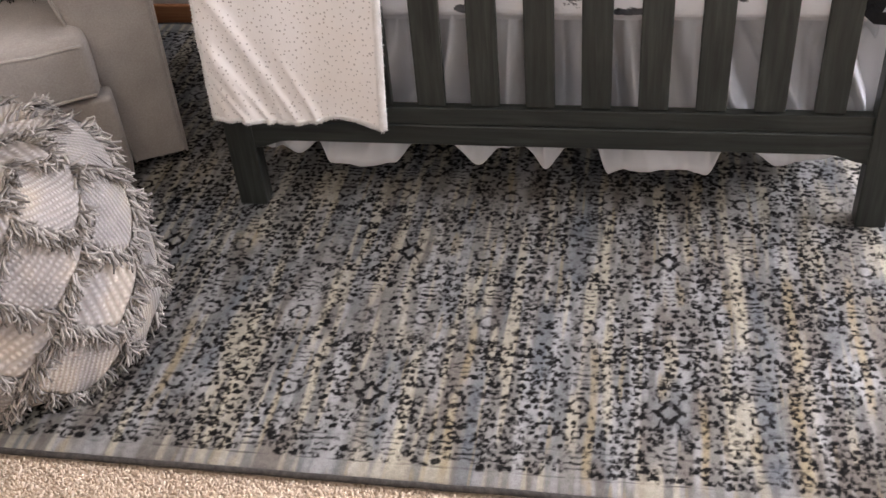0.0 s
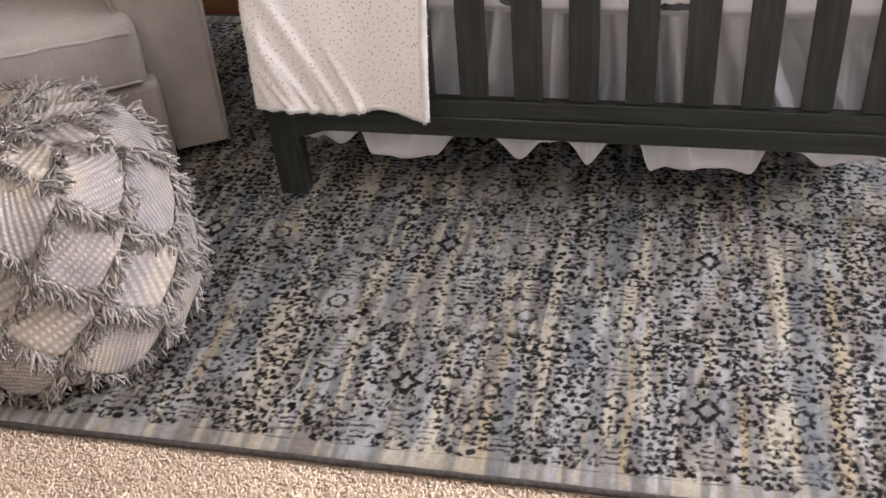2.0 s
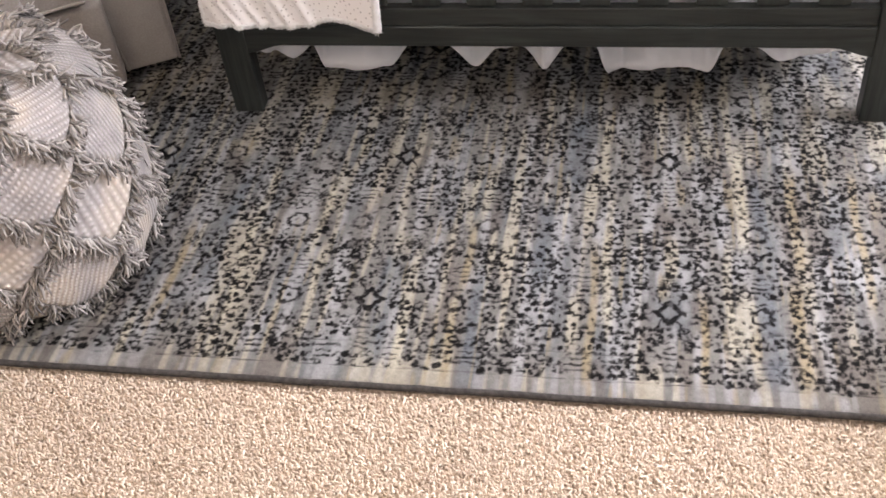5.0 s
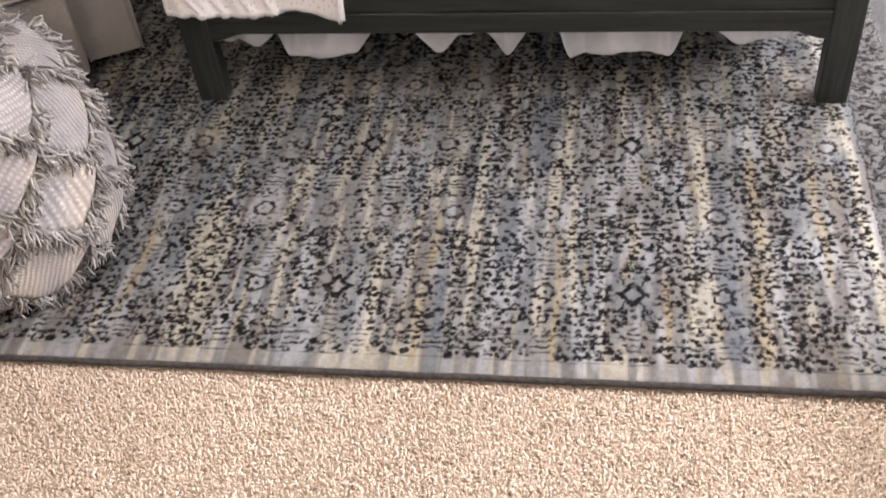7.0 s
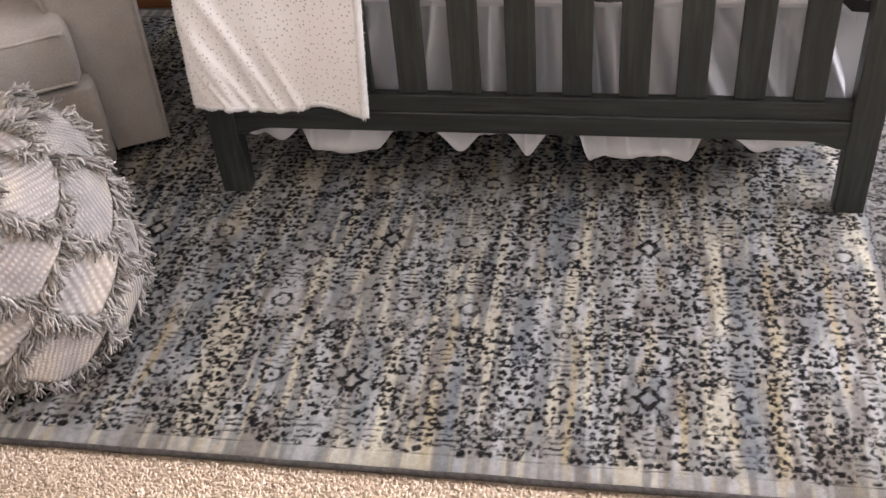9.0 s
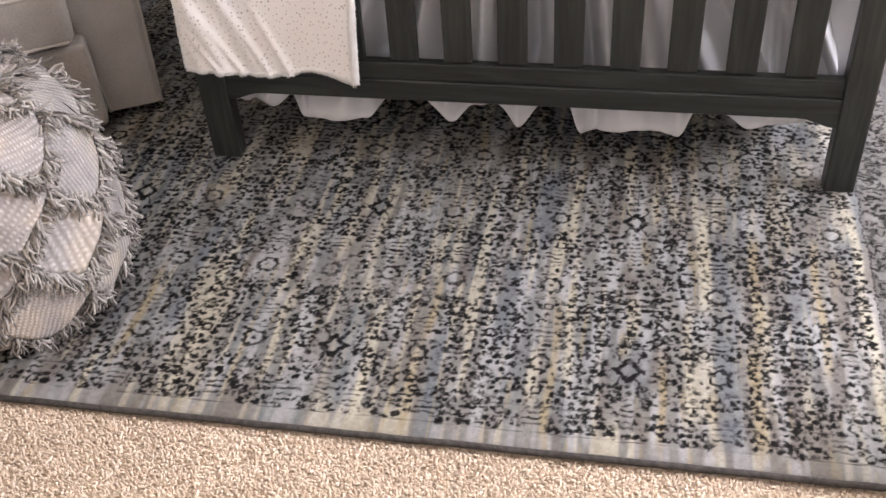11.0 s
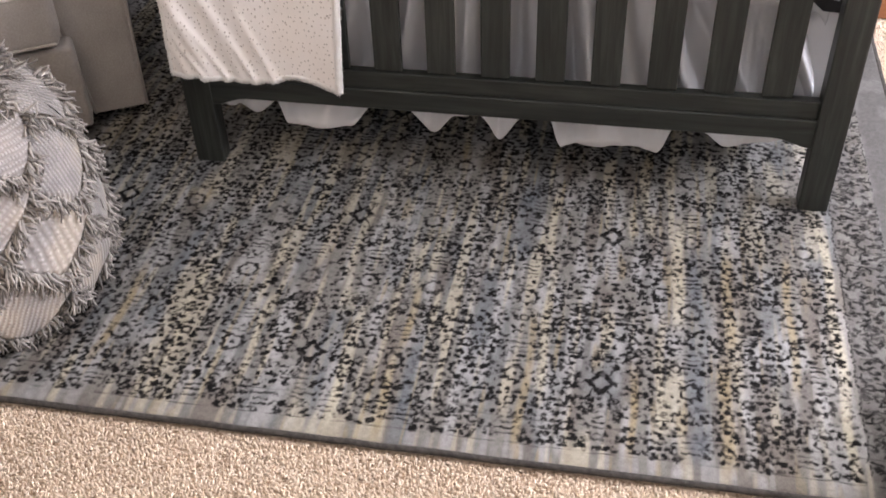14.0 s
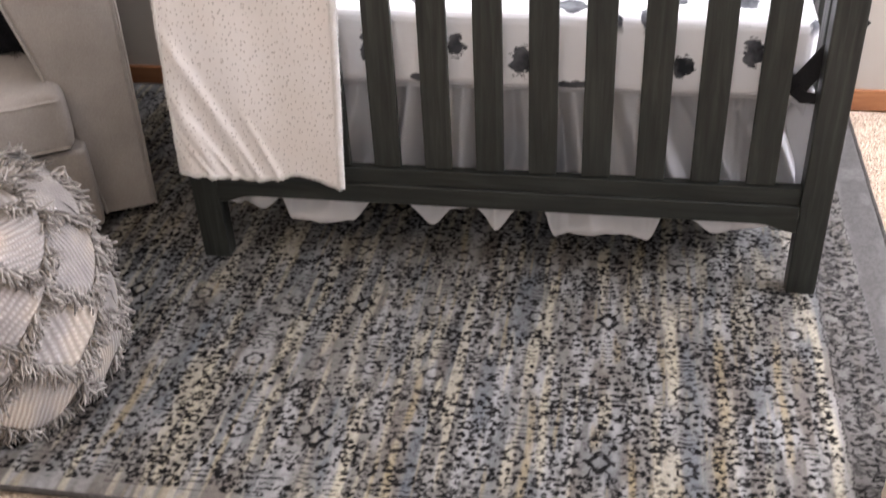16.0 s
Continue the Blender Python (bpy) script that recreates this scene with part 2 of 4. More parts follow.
    M.colour((0.78, 0.78, 0.77))
    d["vinyl"] = M.m
    M = Mat("window_glass", 0.02, 0.5)
    M.b.inputs["Transmission Weight"].default_value = 1.0
    M.colour((0.95, 0.97, 0.97))
    d["glass"] = M.m
    M = Mat("black_webbing", 0.7, 0.3)
    M.colour(M.ramp(M.noise(300, 2), [(0.3, (0.006, 0.006, 0.007)), (0.7, (0.018, 0.018, 0.02))]))
    M.bump(M.wave(300, None, 0.3, "Z"), 0.4, 0.0008)
    d["strap"] = M.m
    M = Mat("cream_knit", 0.95, 0.1)
    rib = M.ramp(M.noise(70, 2), [(0.35, (0, 0, 0)), (0.6, (1, 1, 1))])
    c = M.ramp(M.noise(9, 3), [(0.3, (0.58, 0.51, 0.43)), (0.7, (0.68, 0.61, 0.53))])
    M.colour(M.mix(rib, M.mix(1.0, c, (0.86, 0.85, 0.84), "MULTIPLY"), c))
    M.bump(M.math("ADD", rib, M.noise(160, 2)), 0.6, 0.004)
    d["knit"] = M.m
    M = Mat("frosted_lamp_glass", 0.4, 0.3)
    M.colour((0.85, 0.82, 0.76))
    M.b.inputs["Emission Color"].default_value = (1.0, 0.84, 0.66, 1)
    M.b.inputs["Emission Strength"].default_value = 2.0
    d["lampglass"] = M.m
    return d


MAT = make_materials()


# ---- builders ----
def mesh_of(name, bm, material, smooth=False):
    me = bpy.data.meshes.new(name)
    bm.to_mesh(me)
    bm.free()
    me.materials.append(material)
    if smooth:
        me.polygons.foreach_set("use_smooth", [True] * len(me.polygons))
    return me


def part(name, bm, material, parent=None, label="", smooth=False):
    ob = new(name, mesh_of(name, bm, material, smooth))
    if parent is not None:
        ob.parent = parent
    if label:
        ob["label"] = label
    return ob


def box(bm, lo, hi, bevel=0.0, seg=2, m=None):
    vs = bmesh.ops.create_cube(bm, size=1.0)["verts"]
    for v in vs:
        v.co = Vector([lo[k] + (v.co[k] + 0.5) * (hi[k] - lo[k]) for k in range(3)])
    if bevel:
        es = list({e for v in vs for e in v.link_edges})
        r = bmesh.ops.bevel(bm, geom=es, offset=bevel, segments=seg, profile=0.6, affect="EDGES")
        vs = list({v for f in r["faces"] for v in f.verts} | {v for v in vs if v.is_valid})
    if m is not None:
        for v in vs:
            v.co = m @ v.co
    return bm


def boxed(lo, hi, bevel=0.0, seg=2, m=None):
    return box(bmesh.new(), lo, hi, bevel, seg, m)


def sheet(nu, nv, fn, thick=0.0, way=None):
    """A grid of points fn(u, v) with u, v in 0..1, and a second skin behind it when thick is given (with a UV map)."""
    bm = bmesh.new()
    uv = bm.loops.layers.uv.new("UVMap")
    rows = [[bm.verts.new(fn(i / nu, j / nv)) for i in range(nu + 1)] for j in range(nv + 1)]
    faces = []
    for j in range(nv):
        for i in range(nu):
            f = bm.faces.new((rows[j][i], rows[j][i + 1], rows[j + 1][i + 1], rows[j + 1][i]))
            for lp, (a, b) in zip(f.loops, ((i, j), (i + 1, j), (i + 1, j + 1), (i, j + 1))):
                lp[uv].uv = (a / nu, b / nv)
            faces.append(f)
    if thick:
        bm.normal_update()
        back = [[bm.verts.new(v.co + (way or -v.normal) * thick) for v in row] for row in rows]
        for j in range(nv):
            for i in range(nu):
                bm.faces.new((back[j][i], back[j + 1][i], back[j + 1][i + 1], back[j][i + 1]))
        for j in range(nv):
            bm.faces.new((rows[j][0], rows[j + 1][0], back[j + 1][0], back[j][0]))
            bm.faces.new((rows[j][nu], back[j][nu], back[j + 1][nu], rows[j + 1][nu]))
        for i in range(nu):
            bm.faces.new((rows[0][i], back[0][i], back[0][i + 1], rows[0][i + 1]))
            bm.faces.new((rows[nv][i], rows[nv][i + 1], back[nv][i + 1], back[nv][i]))
    return bm


def tube(bm, pts, r, n=6, taper=1.0, close=True):
    """A round rod along the points."""
    rings = []
    for k, p in enumerate(pts):
        a = Vector(pts[max(k - 1, 0)])
        b = Vector(pts[min(k + 1, len(pts) - 1)])
        d = (b - a).normalized()
        s = d.cross(Vector((0, 0, 1)) if abs(d.z) < 0.9 else Vector((1, 0, 0))).normalized()
        t = d.cross(s)
        rr = r * (1 + (taper - 1) * k / (len(pts) - 1))
        rings.append([bm.verts.new(Vector(p) + rr * (math.cos(2 * math.pi * q / n) * s + math.sin(2 * math.pi * q / n) * t)) for q in range(n)])
    for a, b in zip(rings, rings[1:]):
        for q in range(n):
            bm.faces.new((a[q], a[(q + 1) % n], b[(q + 1) % n], b[q]))
    if close:
        bm.faces.new(rings[0][::-1])
        bm.faces.new(rings[-1])
    return bm


def strands(name, roots, material, parent=None, kind="", smooth=True):
    """Many thin three-sided yarns, each given as (points, radius), joined in one mesh."""
    verts, faces = [], []
    for pts, r in roots:
        base = len(verts)
        k_last = len(pts) - 1
        for k, p in enumerate(pts):
            a, b = pts[max(k - 1, 0)], pts[min(k + 1, k_last)]
            d = (b - a).normalized()
            s = d.cross(Vector((0.31, 0.17, 0.93))).normalized()
            t = d.cross(s)
            rr = r * (1.0 - 0.45 * k / k_last)
            for q in range(3):
                an = 2.094 * q
                verts.append(p + rr * (math.cos(an) * s + math.sin(an) * t))
        for k in range(k_last):
            for q in range(3):
                q2 = (q + 1) % 3
                faces.append((base + 3 * k + q, base + 3 * k + q2, base + 3 * k + 3 + q2, base + 3 * k + 3 + q))
        faces.append((base + 3 * k_last, base + 3 * k_last + 1, base + 3 * k_last + 2))
    me = bpy.data.meshes.new(name)
    me.from_pydata([tuple(v) for v in verts], [], faces)
    me.materials.append(material)
    if smooth:
        me.polygons.foreach_set("use_smooth", [True] * len(me.polygons))
    ob = new(name, me)
    if parent is not None:
        ob.parent = parent
    if kind:
        ob["kind"] = kind
    return ob


def empty(name, m, label, category, group="", kind=""):
    ob = new(name)
    ob.matrix_world = m
    return tagged(ob, label, category, group, kind)


rnd = random.Random(7)

# ---- room ----
FLOOR = -0.012
X0, X1, Y0, Y1, TOP = -1.70, 3.30, -2.50, 0.915, 2.44


def wall_piece(name, lo, hi):
    return tagged(part(name, boxed(lo, hi), MAT["wall"]), "warm off-white painted room wall", "wall", kind="structure")


def wall_with_window(name, along, at, outward, s0, s1, w0, w1, z0, z1):
    """One wall mesh of four pieces round an opening; the pieces meet edge to edge."""
    bm = bmesh.new()
    for a, b, lo, hi in ((s0, w0, FLOOR, TOP), (w1, s1, FLOOR, TOP), (w0, w1, FLOOR, z0), (w0, w1, z1, TOP)):
        t0, t1 = sorted((at, at + 0.12 * outward))
        if along == "y":
            box(bm, (t0, a, lo), (t1, b, hi))
        else:
            box(bm, (a, t0, lo), (b, t1, hi))
    return tagged(part(name, bm, MAT["wall"]), "warm off-white painted wall with a window", "wall", kind="structure")


def window(name, along, at, w0, w1, z0, z1):
    holder = empty(name, Matrix.Identity(4), "white vinyl window with two clear panes", "window", kind="structure")

    def bar(nm, a, b, lo, hi, d0=-0.03, d1=0.03, mat="vinyl"):
        if along == "y":
            ob = part(nm, boxed((at + d0, a, lo), (at + d1, b, hi), 0.004), MAT[mat], holder)
        else:
            ob = part(nm, boxed((a, at + d0, lo), (b, at + d1, hi), 0.004), MAT[mat], holder)
        return ob

    mid = (w0 + w1) / 2
    for a, b, lo, hi in ((w0, w0 + 0.05, z0, z1), (w1 - 0.05, w1, z0, z1), (w0 + 0.05, w1 - 0.05, z0, z0 + 0.05),
                         (w0 + 0.05, w1 - 0.05, z1 - 0.05, z1), (mid - 0.02, mid + 0.02, z0 + 0.05, z1 - 0.05)):
        bar("window_frame", a, b, lo, hi)
    for a, b in ((w0 + 0.05, mid - 0.02), (mid + 0.02, w1 - 0.05)):
        bar("pane", a, b, z0 + 0.05, z1 - 0.05, -0.003, 0.003, "glass").visible_shadow = False


wall_with_window("wall_north", "x", Y1, 1, X0 - 0.12, X1 + 0.12, 0.62, 2.08, 1.14, 2.20)
wall_piece("wall_west", (X0 - 0.12, Y0, FLOOR), (X0, Y1, TOP))
wall_with_window("wall_east", "y", X1, 1, Y0, Y1, -0.66, 0.86, 0.98, 2.34)
wall_with_window("wall_south", "x", Y0, -1, X0 - 0.12, X1 + 0.12, 0.17, 1.63, 1.32, 2.28)
window("window_1", "x", Y1 + 0.08, 0.62, 2.08, 1.14, 2.20)
window("window_3", "y", X1 + 0.08, -0.66, 0.86, 0.98, 2.34)
# unseen south window, added to carry the weak front fill
window("fill_window", "x", Y0 - 0.07, 0.17, 1.63, 1.32, 2.28)
tagged(part("ceiling", boxed((X0 - 0.12, Y0 - 0.12, TOP), (X1 + 0.12, Y1 + 0.12, TOP + 0.1)), MAT["ceiling"]),
       "white painted room ceiling", "ceiling", kind="structure")


def baseboard(lo, hi):
    tagged(part("baseboard", boxed(lo, hi, 0.006), MAT["oak"]), "reddish-brown stained oak baseboard along the wall", "baseboard", kind="structure")


baseboard((X0, Y1 - 0.014, FLOOR), (X1, Y1, 0.052))
baseboard((X0, Y0, FLOOR), (X0 + 0.014, Y1 - 0.014, 0.052))
baseboard((X1 - 0.014, Y0, FLOOR), (X1, Y1 - 0.014, 0.052))
baseboard((X0 + 0.014, Y0, FLOOR), (X1 - 0.014, Y0 + 0.014, 0.052))

lamp = empty("ceiling_lamp", pose(-0.45, -1.75, TOP), "round frosted glass lamp on the ceiling", "ceiling lamp")
bm = bmesh.new()
bmesh.ops.create_uvsphere(bm, u_segments=24, v_segments=12, radius=0.14)
for v in bm.verts:
    v.co.z = v.co.z * 0.35 - 0.025
part("shade", bm, MAT["lampglass"], lamp, smooth=True)
bm = bmesh.new()
bmesh.ops.create_cone(bm, cap_ends=True, segments=24, radius1=0.07, radius2=0.07, depth=0.02, matrix=Matrix.Translation((0, 0, -0.01)))
part("mount", bm, MAT["vinyl"], lamp)

# carpet: one sheet, with standing yarn where it is seen near
tagged(part("floor", boxed((X0, Y0, FLOOR - 0.1), (X1, Y1, FLOOR - 0.004)), MAT["carpet"]),
       "beige cut-pile wall-to-wall carpet", "carpet", kind="structure")


def yarn_field(x0, x1, y0, y1, step):
    roots = []
    nx, ny = int((x1 - x0) / step), int((y1 - y0) / step)
    for j in range(ny):
        for i in range(nx):
            x = x0 + (i + rnd.random()) * step
            y = y0 + (j + rnd.random()) * step
            a, ln = rnd.uniform(0, 6.283), rnd.uniform(0.0050, 0.0092)
            lean = rnd.uniform(0.2, 1.0)
            dx, dy = math.cos(a) * ln * lean, math.sin(a) * ln * lean
            p = Vector((x, y, FLOOR - 0.006))
            roots.append(([p, p + Vector((dx * 0.35, dy * 0.35, ln * 0.75)), p + Vector((dx, dy, ln * (1.05 - 0.3 * lean)))], rnd.uniform(0.0022, 0.0034)))
    return roots


tagged(strands("carpet_pile", yarn_field(-0.75, 1.75, -1.16, -0.752, 0.0057) + yarn_field(1.582, 1.95, -0.757, 0.895, 0.0075), MAT["yarn"]),
       "beige twisted carpet pile", "carpet", kind="stuff")

# ---- rug ----
RX0, RX1, RY0, RY1 = -0.90, 1.572, -0.747, 0.888


def rug_pattern(xs, ys):
    """Colours for a worn, striped, patterned pile: stripes along y, rows of small dark marks across."""
    g = np.random.default_rng(11)
    nx, ny = len(xs), len(ys)
    X, Y = np.meshgrid(xs, ys)

    def field(wx, wy):
        """Smooth noise in 0..1 of the given widths in metres."""
        cx, cy = max(int((xs[-1] - xs[0]) / wx), 2), max(int((ys[-1] - ys[0]) / wy), 2)
        a = g.random((cy + 2, cx + 2))
        fx, fy = (X - xs[0]) / (xs[-1] - xs[0]) * cx, (Y - ys[0]) / (ys[-1] - ys[0]) * cy
        ix, iy = fx.astype(int), fy.astype(int)
        tx, ty = fx - ix, fy - iy
        tx, ty = tx * tx * (3 - 2 * tx), ty * ty * (3 - 2 * ty)
        return (a[iy, ix] * (1 - tx) + a[iy, ix + 1] * tx) * (1 - ty) + (a[iy + 1, ix] * (1 - tx) + a[iy + 1, ix + 1] * tx) * ty

    grey, blue, taupe = np.array((0.215, 0.205, 0.190)), np.array((0.150, 0.165, 0.182)), np.array((0.172, 0.150, 0.130))
    cream, gold, pale = np.array((0.50, 0.455, 0.35)), np.array((0.33, 0.27, 0.165)), np.array((0.385, 0.383, 0.380))
    col = np.ones((ny, nx, 3)) * grey

    def lay(mask, tone):
        col[:] = col + mask[..., None] * (tone - col)

    def step_up(a, lo, hi):
        t = np.clip((a - lo) / (hi - lo), 0, 1)
        return t * t * (3 - 2 * t)

    lay(step_up(field(0.045, 0.22), 0.45, 0.75) * 0.55, blue)
    lay(step_up(field(0.035, 0.20), 0.50, 0.80) * 0.7, taupe)
    lay(step_up(field(0.022, 0.10), 0.52, 0.85) * 0.7, pale)
    lay(step_up(field(0.012, 0.12), 0.55, 0.90) * 0.5, pale)
    right = 0.55 + 0.15 * step_up(X, 0.2, 0.7) - 0.30 * step_up(X, 0.95, 1.3)
    lay(step_up(field(0.013, 0.15), 0.56, 0.80) * right * 0.95, cream)
    lay(step_up(field(0.011, 0.12), 0.78, 0.92) * 0.8 * right, gold)
    stripes = (
        (cream, ((0.824, -0.22, -0.01, 0.008), (0.837, -0.56, -0.25, 0.007), (1.08, -0.37, -0.09, 0.010), (1.052, -0.65, -0.38, 0.007), (0.276, -0.43, -0.23, 0.007), (0.301, -0.63, -0.43, 0.007),
                 (0.483, -0.73, -0.44, 0.008), (0.145, -0.53, -0.20, 0.009), (0.151, -0.74, -0.53, 0.008), (-0.019, -0.74, -0.62, 0.007), (1.368, -0.70, -0.02, 0.008), (0.57, -0.33, -0.19, 0.007))),
        (gold, ((1.176, -0.42, -0.18, 0.009), (1.166, -0.69, -0.49, 0.011), (1.288, -0.51, -0.19, 0.007), (0.816, -0.71, -0.41, 0.007), (0.58, -0.49, -0.36, 0.007), (0.573, -0.72, -0.57, 0.007),
                (0.018, -0.59, -0.38, 0.008), (1.006, -0.70, -0.52, 0.006))),
        (pale, ((1.201, -0.69, -0.54, 0.008), (0.699, -0.71, -0.49, 0.010), (0.743, -0.49, -0.27, 0.008), (0.89, -0.71, -0.38, 0.007), (0.951, -0.27, 0.0, 0.012), (0.979, -0.49, -0.42, 0.010),
                (0.463, -0.28, -0.04, 0.008), (0.379, -0.73, -0.60, 0.012))),
        (blue, ((1.119, -0.69, -0.18, 0.017), (0.766, -0.22, 0.0, 0.018), (0.717, -0.49, -0.29, 0.014), (0.441, -0.68, -0.44, 0.014), (0.086, -0.53, -0.23, 0.012), (0.61, -0.67, -0.48, 0.010))))
    for tone, lines in stripes:
        for x, ya, yb, w in lines:
            m = np.exp(-((X - x - 0.003 * np.sin(Y * 23 + 9 * x)) / (w * 1.15)) ** 4) * step_up(Y, ya - 0.05, ya + 0.02) * (1 - step_up(Y, yb - 0.03, yb + 0.05))
            lay(m * (0.50 + 0.45 * field(0.02, 0.04)), tone)

    dark = np.zeros((ny, nx))
    XW = X + 0.0062 * (field(0.007, 0.007) - 0.5) + 0.007 * (field(0.03, 0.03) - 0.5)
    YW = Y + 0.0062 * (field(0.007, 0.007) - 0.5) + 0.004 * (field(0.04, 0.03) - 0.5)

    def stamp(cx, cy, rx, ry, fn, amount):
        i0, i1 = np.searchsorted(xs, (cx - rx, cx + rx))
        j0, j1 = np.searchsorted(ys, (cy - ry, cy + ry))
        if i1 <= i0 or j1 <= j0:
            return
        u, v = (XW[j0:j1, i0:i1] - cx), (YW[j0:j1, i0:i1] - cy)
        dark[j0:j1, i0:i1] = np.maximum(dark[j0:j1, i0:i1], amount * np.clip(fn(u, v), 0, 1))

    def soft(d, w=0.0022):
        return 0.5 - d / (2 * w)

    def blob(cx, cy, a, b, amt=1.0):
        stamp(cx, cy, a * 1.5, b * 1.7, lambda u, v: soft((np.sqrt((u / a) ** 2 + (v / b) ** 2) - 1) * min(a, b)), amt)

    def ring(cx, cy, a, b, w, amt=1.0):
        stamp(cx, cy, a + 2 * w, b + 2 * w, lambda u, v: soft(np.abs(np.sqrt((u / a) ** 2 + (v / b) ** 2) - 1) * min(a, b) - w / 2), amt)

    def lozenge(cx, cy, a, b, w, amt=1.0):
        stamp(cx, cy, a + 2 * w, b + 2 * w, lambda u, v: soft(np.abs(np.abs(u) / a + np.abs(v) / b - 1) * min(a, b) - w / 2), amt)

    def stroke(x1, y1, x2, y2, w, amt=1.0):
        cx, cy, dx, dy = (x1 + x2) / 2, (y1 + y2) / 2, x2 - x1, y2 - y1
        ll = dx * dx + dy * dy
        stamp(cx, cy, abs(dx) / 2 + 2 * w, abs(dy) / 2 + 2 * w,
              lambda u, v: soft(np.hypot(u - dx * np.clip((u * dx + v * dy) / ll, -0.5, 0.5), v - dy * np.clip((u * dx + v * dy) / ll, -0.5, 0.5)) - w / 2), amt)

    def flower(cx, cy, s=1.0, amt=1.0):
        ph = g.uniform(0, 1)
        for k in range(9):
            a = 2 * math.pi * k / 9 + ph
            if g.random() < 0.85:
                rr = 0.0190 * s * g.uniform(0.9, 1.12)
                blob(cx + rr * math.cos(a), cy + rr * math.sin(a), g.uniform(0.0060, 0.0085), g.uniform(0.0055, 0.0075), amt * g.uniform(0.8, 1))
        ring(cx, cy, 0.0175 * s, 0.0170 * s, 0.0070, amt * 0.95)
        blob(cx, cy, 0.0058, 0.0055, amt * g.uniform(0.4, 1))
        for k in range(13):
            a = 2 * math.pi * k / 13 + ph
            if g.random() < 0.8:
                rr = 0.036 * s * g.uniform(0.88, 1.1)
                x, y = cx + rr * math.cos(a), cy + 0.95 * rr * math.sin(a)
                stroke(x - 0.004 * math.sin(a), y, x + 0.004 * math.sin(a) + 0.003, y + 0.004 * math.cos(a), g.uniform(0.0055, 0.0085), amt * g.uniform(0.75, 1))

    def diamond(cx, cy, amt=1.0):
        lozenge(cx, cy, 0.021, 0.024, 0.0155, amt)
        for ex, ey in ((0.022, 0), (-0.022, 0), (0, 0.025), (0, -0.025)):
            blob(cx + ex, cy + ey, 0.0075, 0.0070, amt)
        for sx in (-1, 1):
            for sy in (-1, 1):
                stroke(cx + sx * 0.013, cy + sy * 0.020, cx + sx * 0.023, cy + sy * 0.040, 0.0060, amt)
                stroke(cx + sx * 0.030, cy + sy * 0.004, cx + sx * 0.062, cy + sy * 0.018, 0.0040, amt * 0.75)
        for k in range(5):
            stroke(cx - 0.008, cy + 0.066 + 0.013 * k, cx + 0.008, cy + 0.066 + 0.013 * k, 0.0055, amt * 0.85)
        stroke(cx, cy + 0.060, cx, cy + 0.122, 0.0042, amt * 0.9)

    def small_mark(kind, cx, cy, sx, amt):
        """One woven mark; sx mirrors it about its axis."""
        if kind == 0:
            blob(cx, cy, 0.0115, 0.0054, amt)
        elif kind == 1:
            blob(cx, cy, 0.0086, 0.0070, amt)
        elif kind == 2:
            ring(cx, cy, 0.0084, 0.0076, 0.0066, amt)
        elif kind == 3:
            blob(cx, cy, 0.0108, 0.0056, amt)
            blob(cx, cy + 0.005, 0.0056, 0.0080, amt)
        elif kind == 4:
            blob(cx - sx * 0.005, cy - 0.004, 0.0078, 0.0062, amt)
            blob(cx + sx * 0.006, cy + 0.0045, 0.0066, 0.0060, amt)
        elif kind == 5:
            blob(cx - 0.0068, cy, 0.0060, 0.0066, amt)
            blob(cx + 0.0068, cy + 0.002, 0.0060, 0.0060, amt)
        elif kind == 7:
            blob(cx, cy, 0.0115, 0.0060, amt)
            blob(cx, cy + 0.006, 0.0058, 0.0064, amt)

    # axes of mirrored columns 0.533 apart; every column repeats along the rug
    AXES, ROW = (0.949, 0.416, -0.117, -0.650, 1.482), 0.01580
    pool = (0, 1, 1, 1, 2, 3, 4, 5, 5, 5, 7, 7, 7, 7)
    columns = [(0.0090 + 0.0171 * k, [int(g.choice(pool)) for _ in range(12)], [g.random() < 0.08 for _ in range(12)], g.uniform(-0.003, 0.003)) for k in range(16)]
    for xc in AXES:
        for off, kinds, gaps, shift in columns:
            for sx in (-1, 1):
                cx = xc + sx * off
                if cx < RX0 + 0.01 or cx > 1.384:
                    continue
                n = 0
                y = RY0 + 0.046
                while y < RY1 - 0.05:
                    if not gaps[n % 12] and g.random() < 0.94:
                        kd = kinds[n % 12] if g.random() < 0.85 else int(g.choice(pool))
                        small_mark(kd, cx + g.normal(0, 0.0030), y + shift + g.normal(0, 0.0020), sx, g.uniform(0.8, 1.0))
                        if g.random() < 0.12:
                            an = g.normal(0, 0.6)
                            stroke(cx, y, cx + 0.014 * math.cos(an), y + 0.011 * math.sin(an), 0.0042, 0.85)
                    n += 1
                    y += ROW

    def clear(cx, cy, rx, ry):
        i0, i1 = np.searchsorted(xs, (cx - 1.5 * rx, cx + 1.5 * rx))
        j0, j1 = np.searchsorted(ys, (cy - 1.5 * ry, cy + 1.5 * ry))
        u, v = X[j0:j1, i0:i1] - cx, Y[j0:j1, i0:i1] - cy
        dark[j0:j1, i0:i1] *= 1 - 0.94 * np.exp(-((u / rx) ** 4 + (v / ry) ** 4))

    def ladder(cx, cy, w, count):
        clear(cx, cy, w * 0.55, count * 0.0070)
        for k in range(count):
            y = cy + (k - (count - 1) / 2) * 0.0118
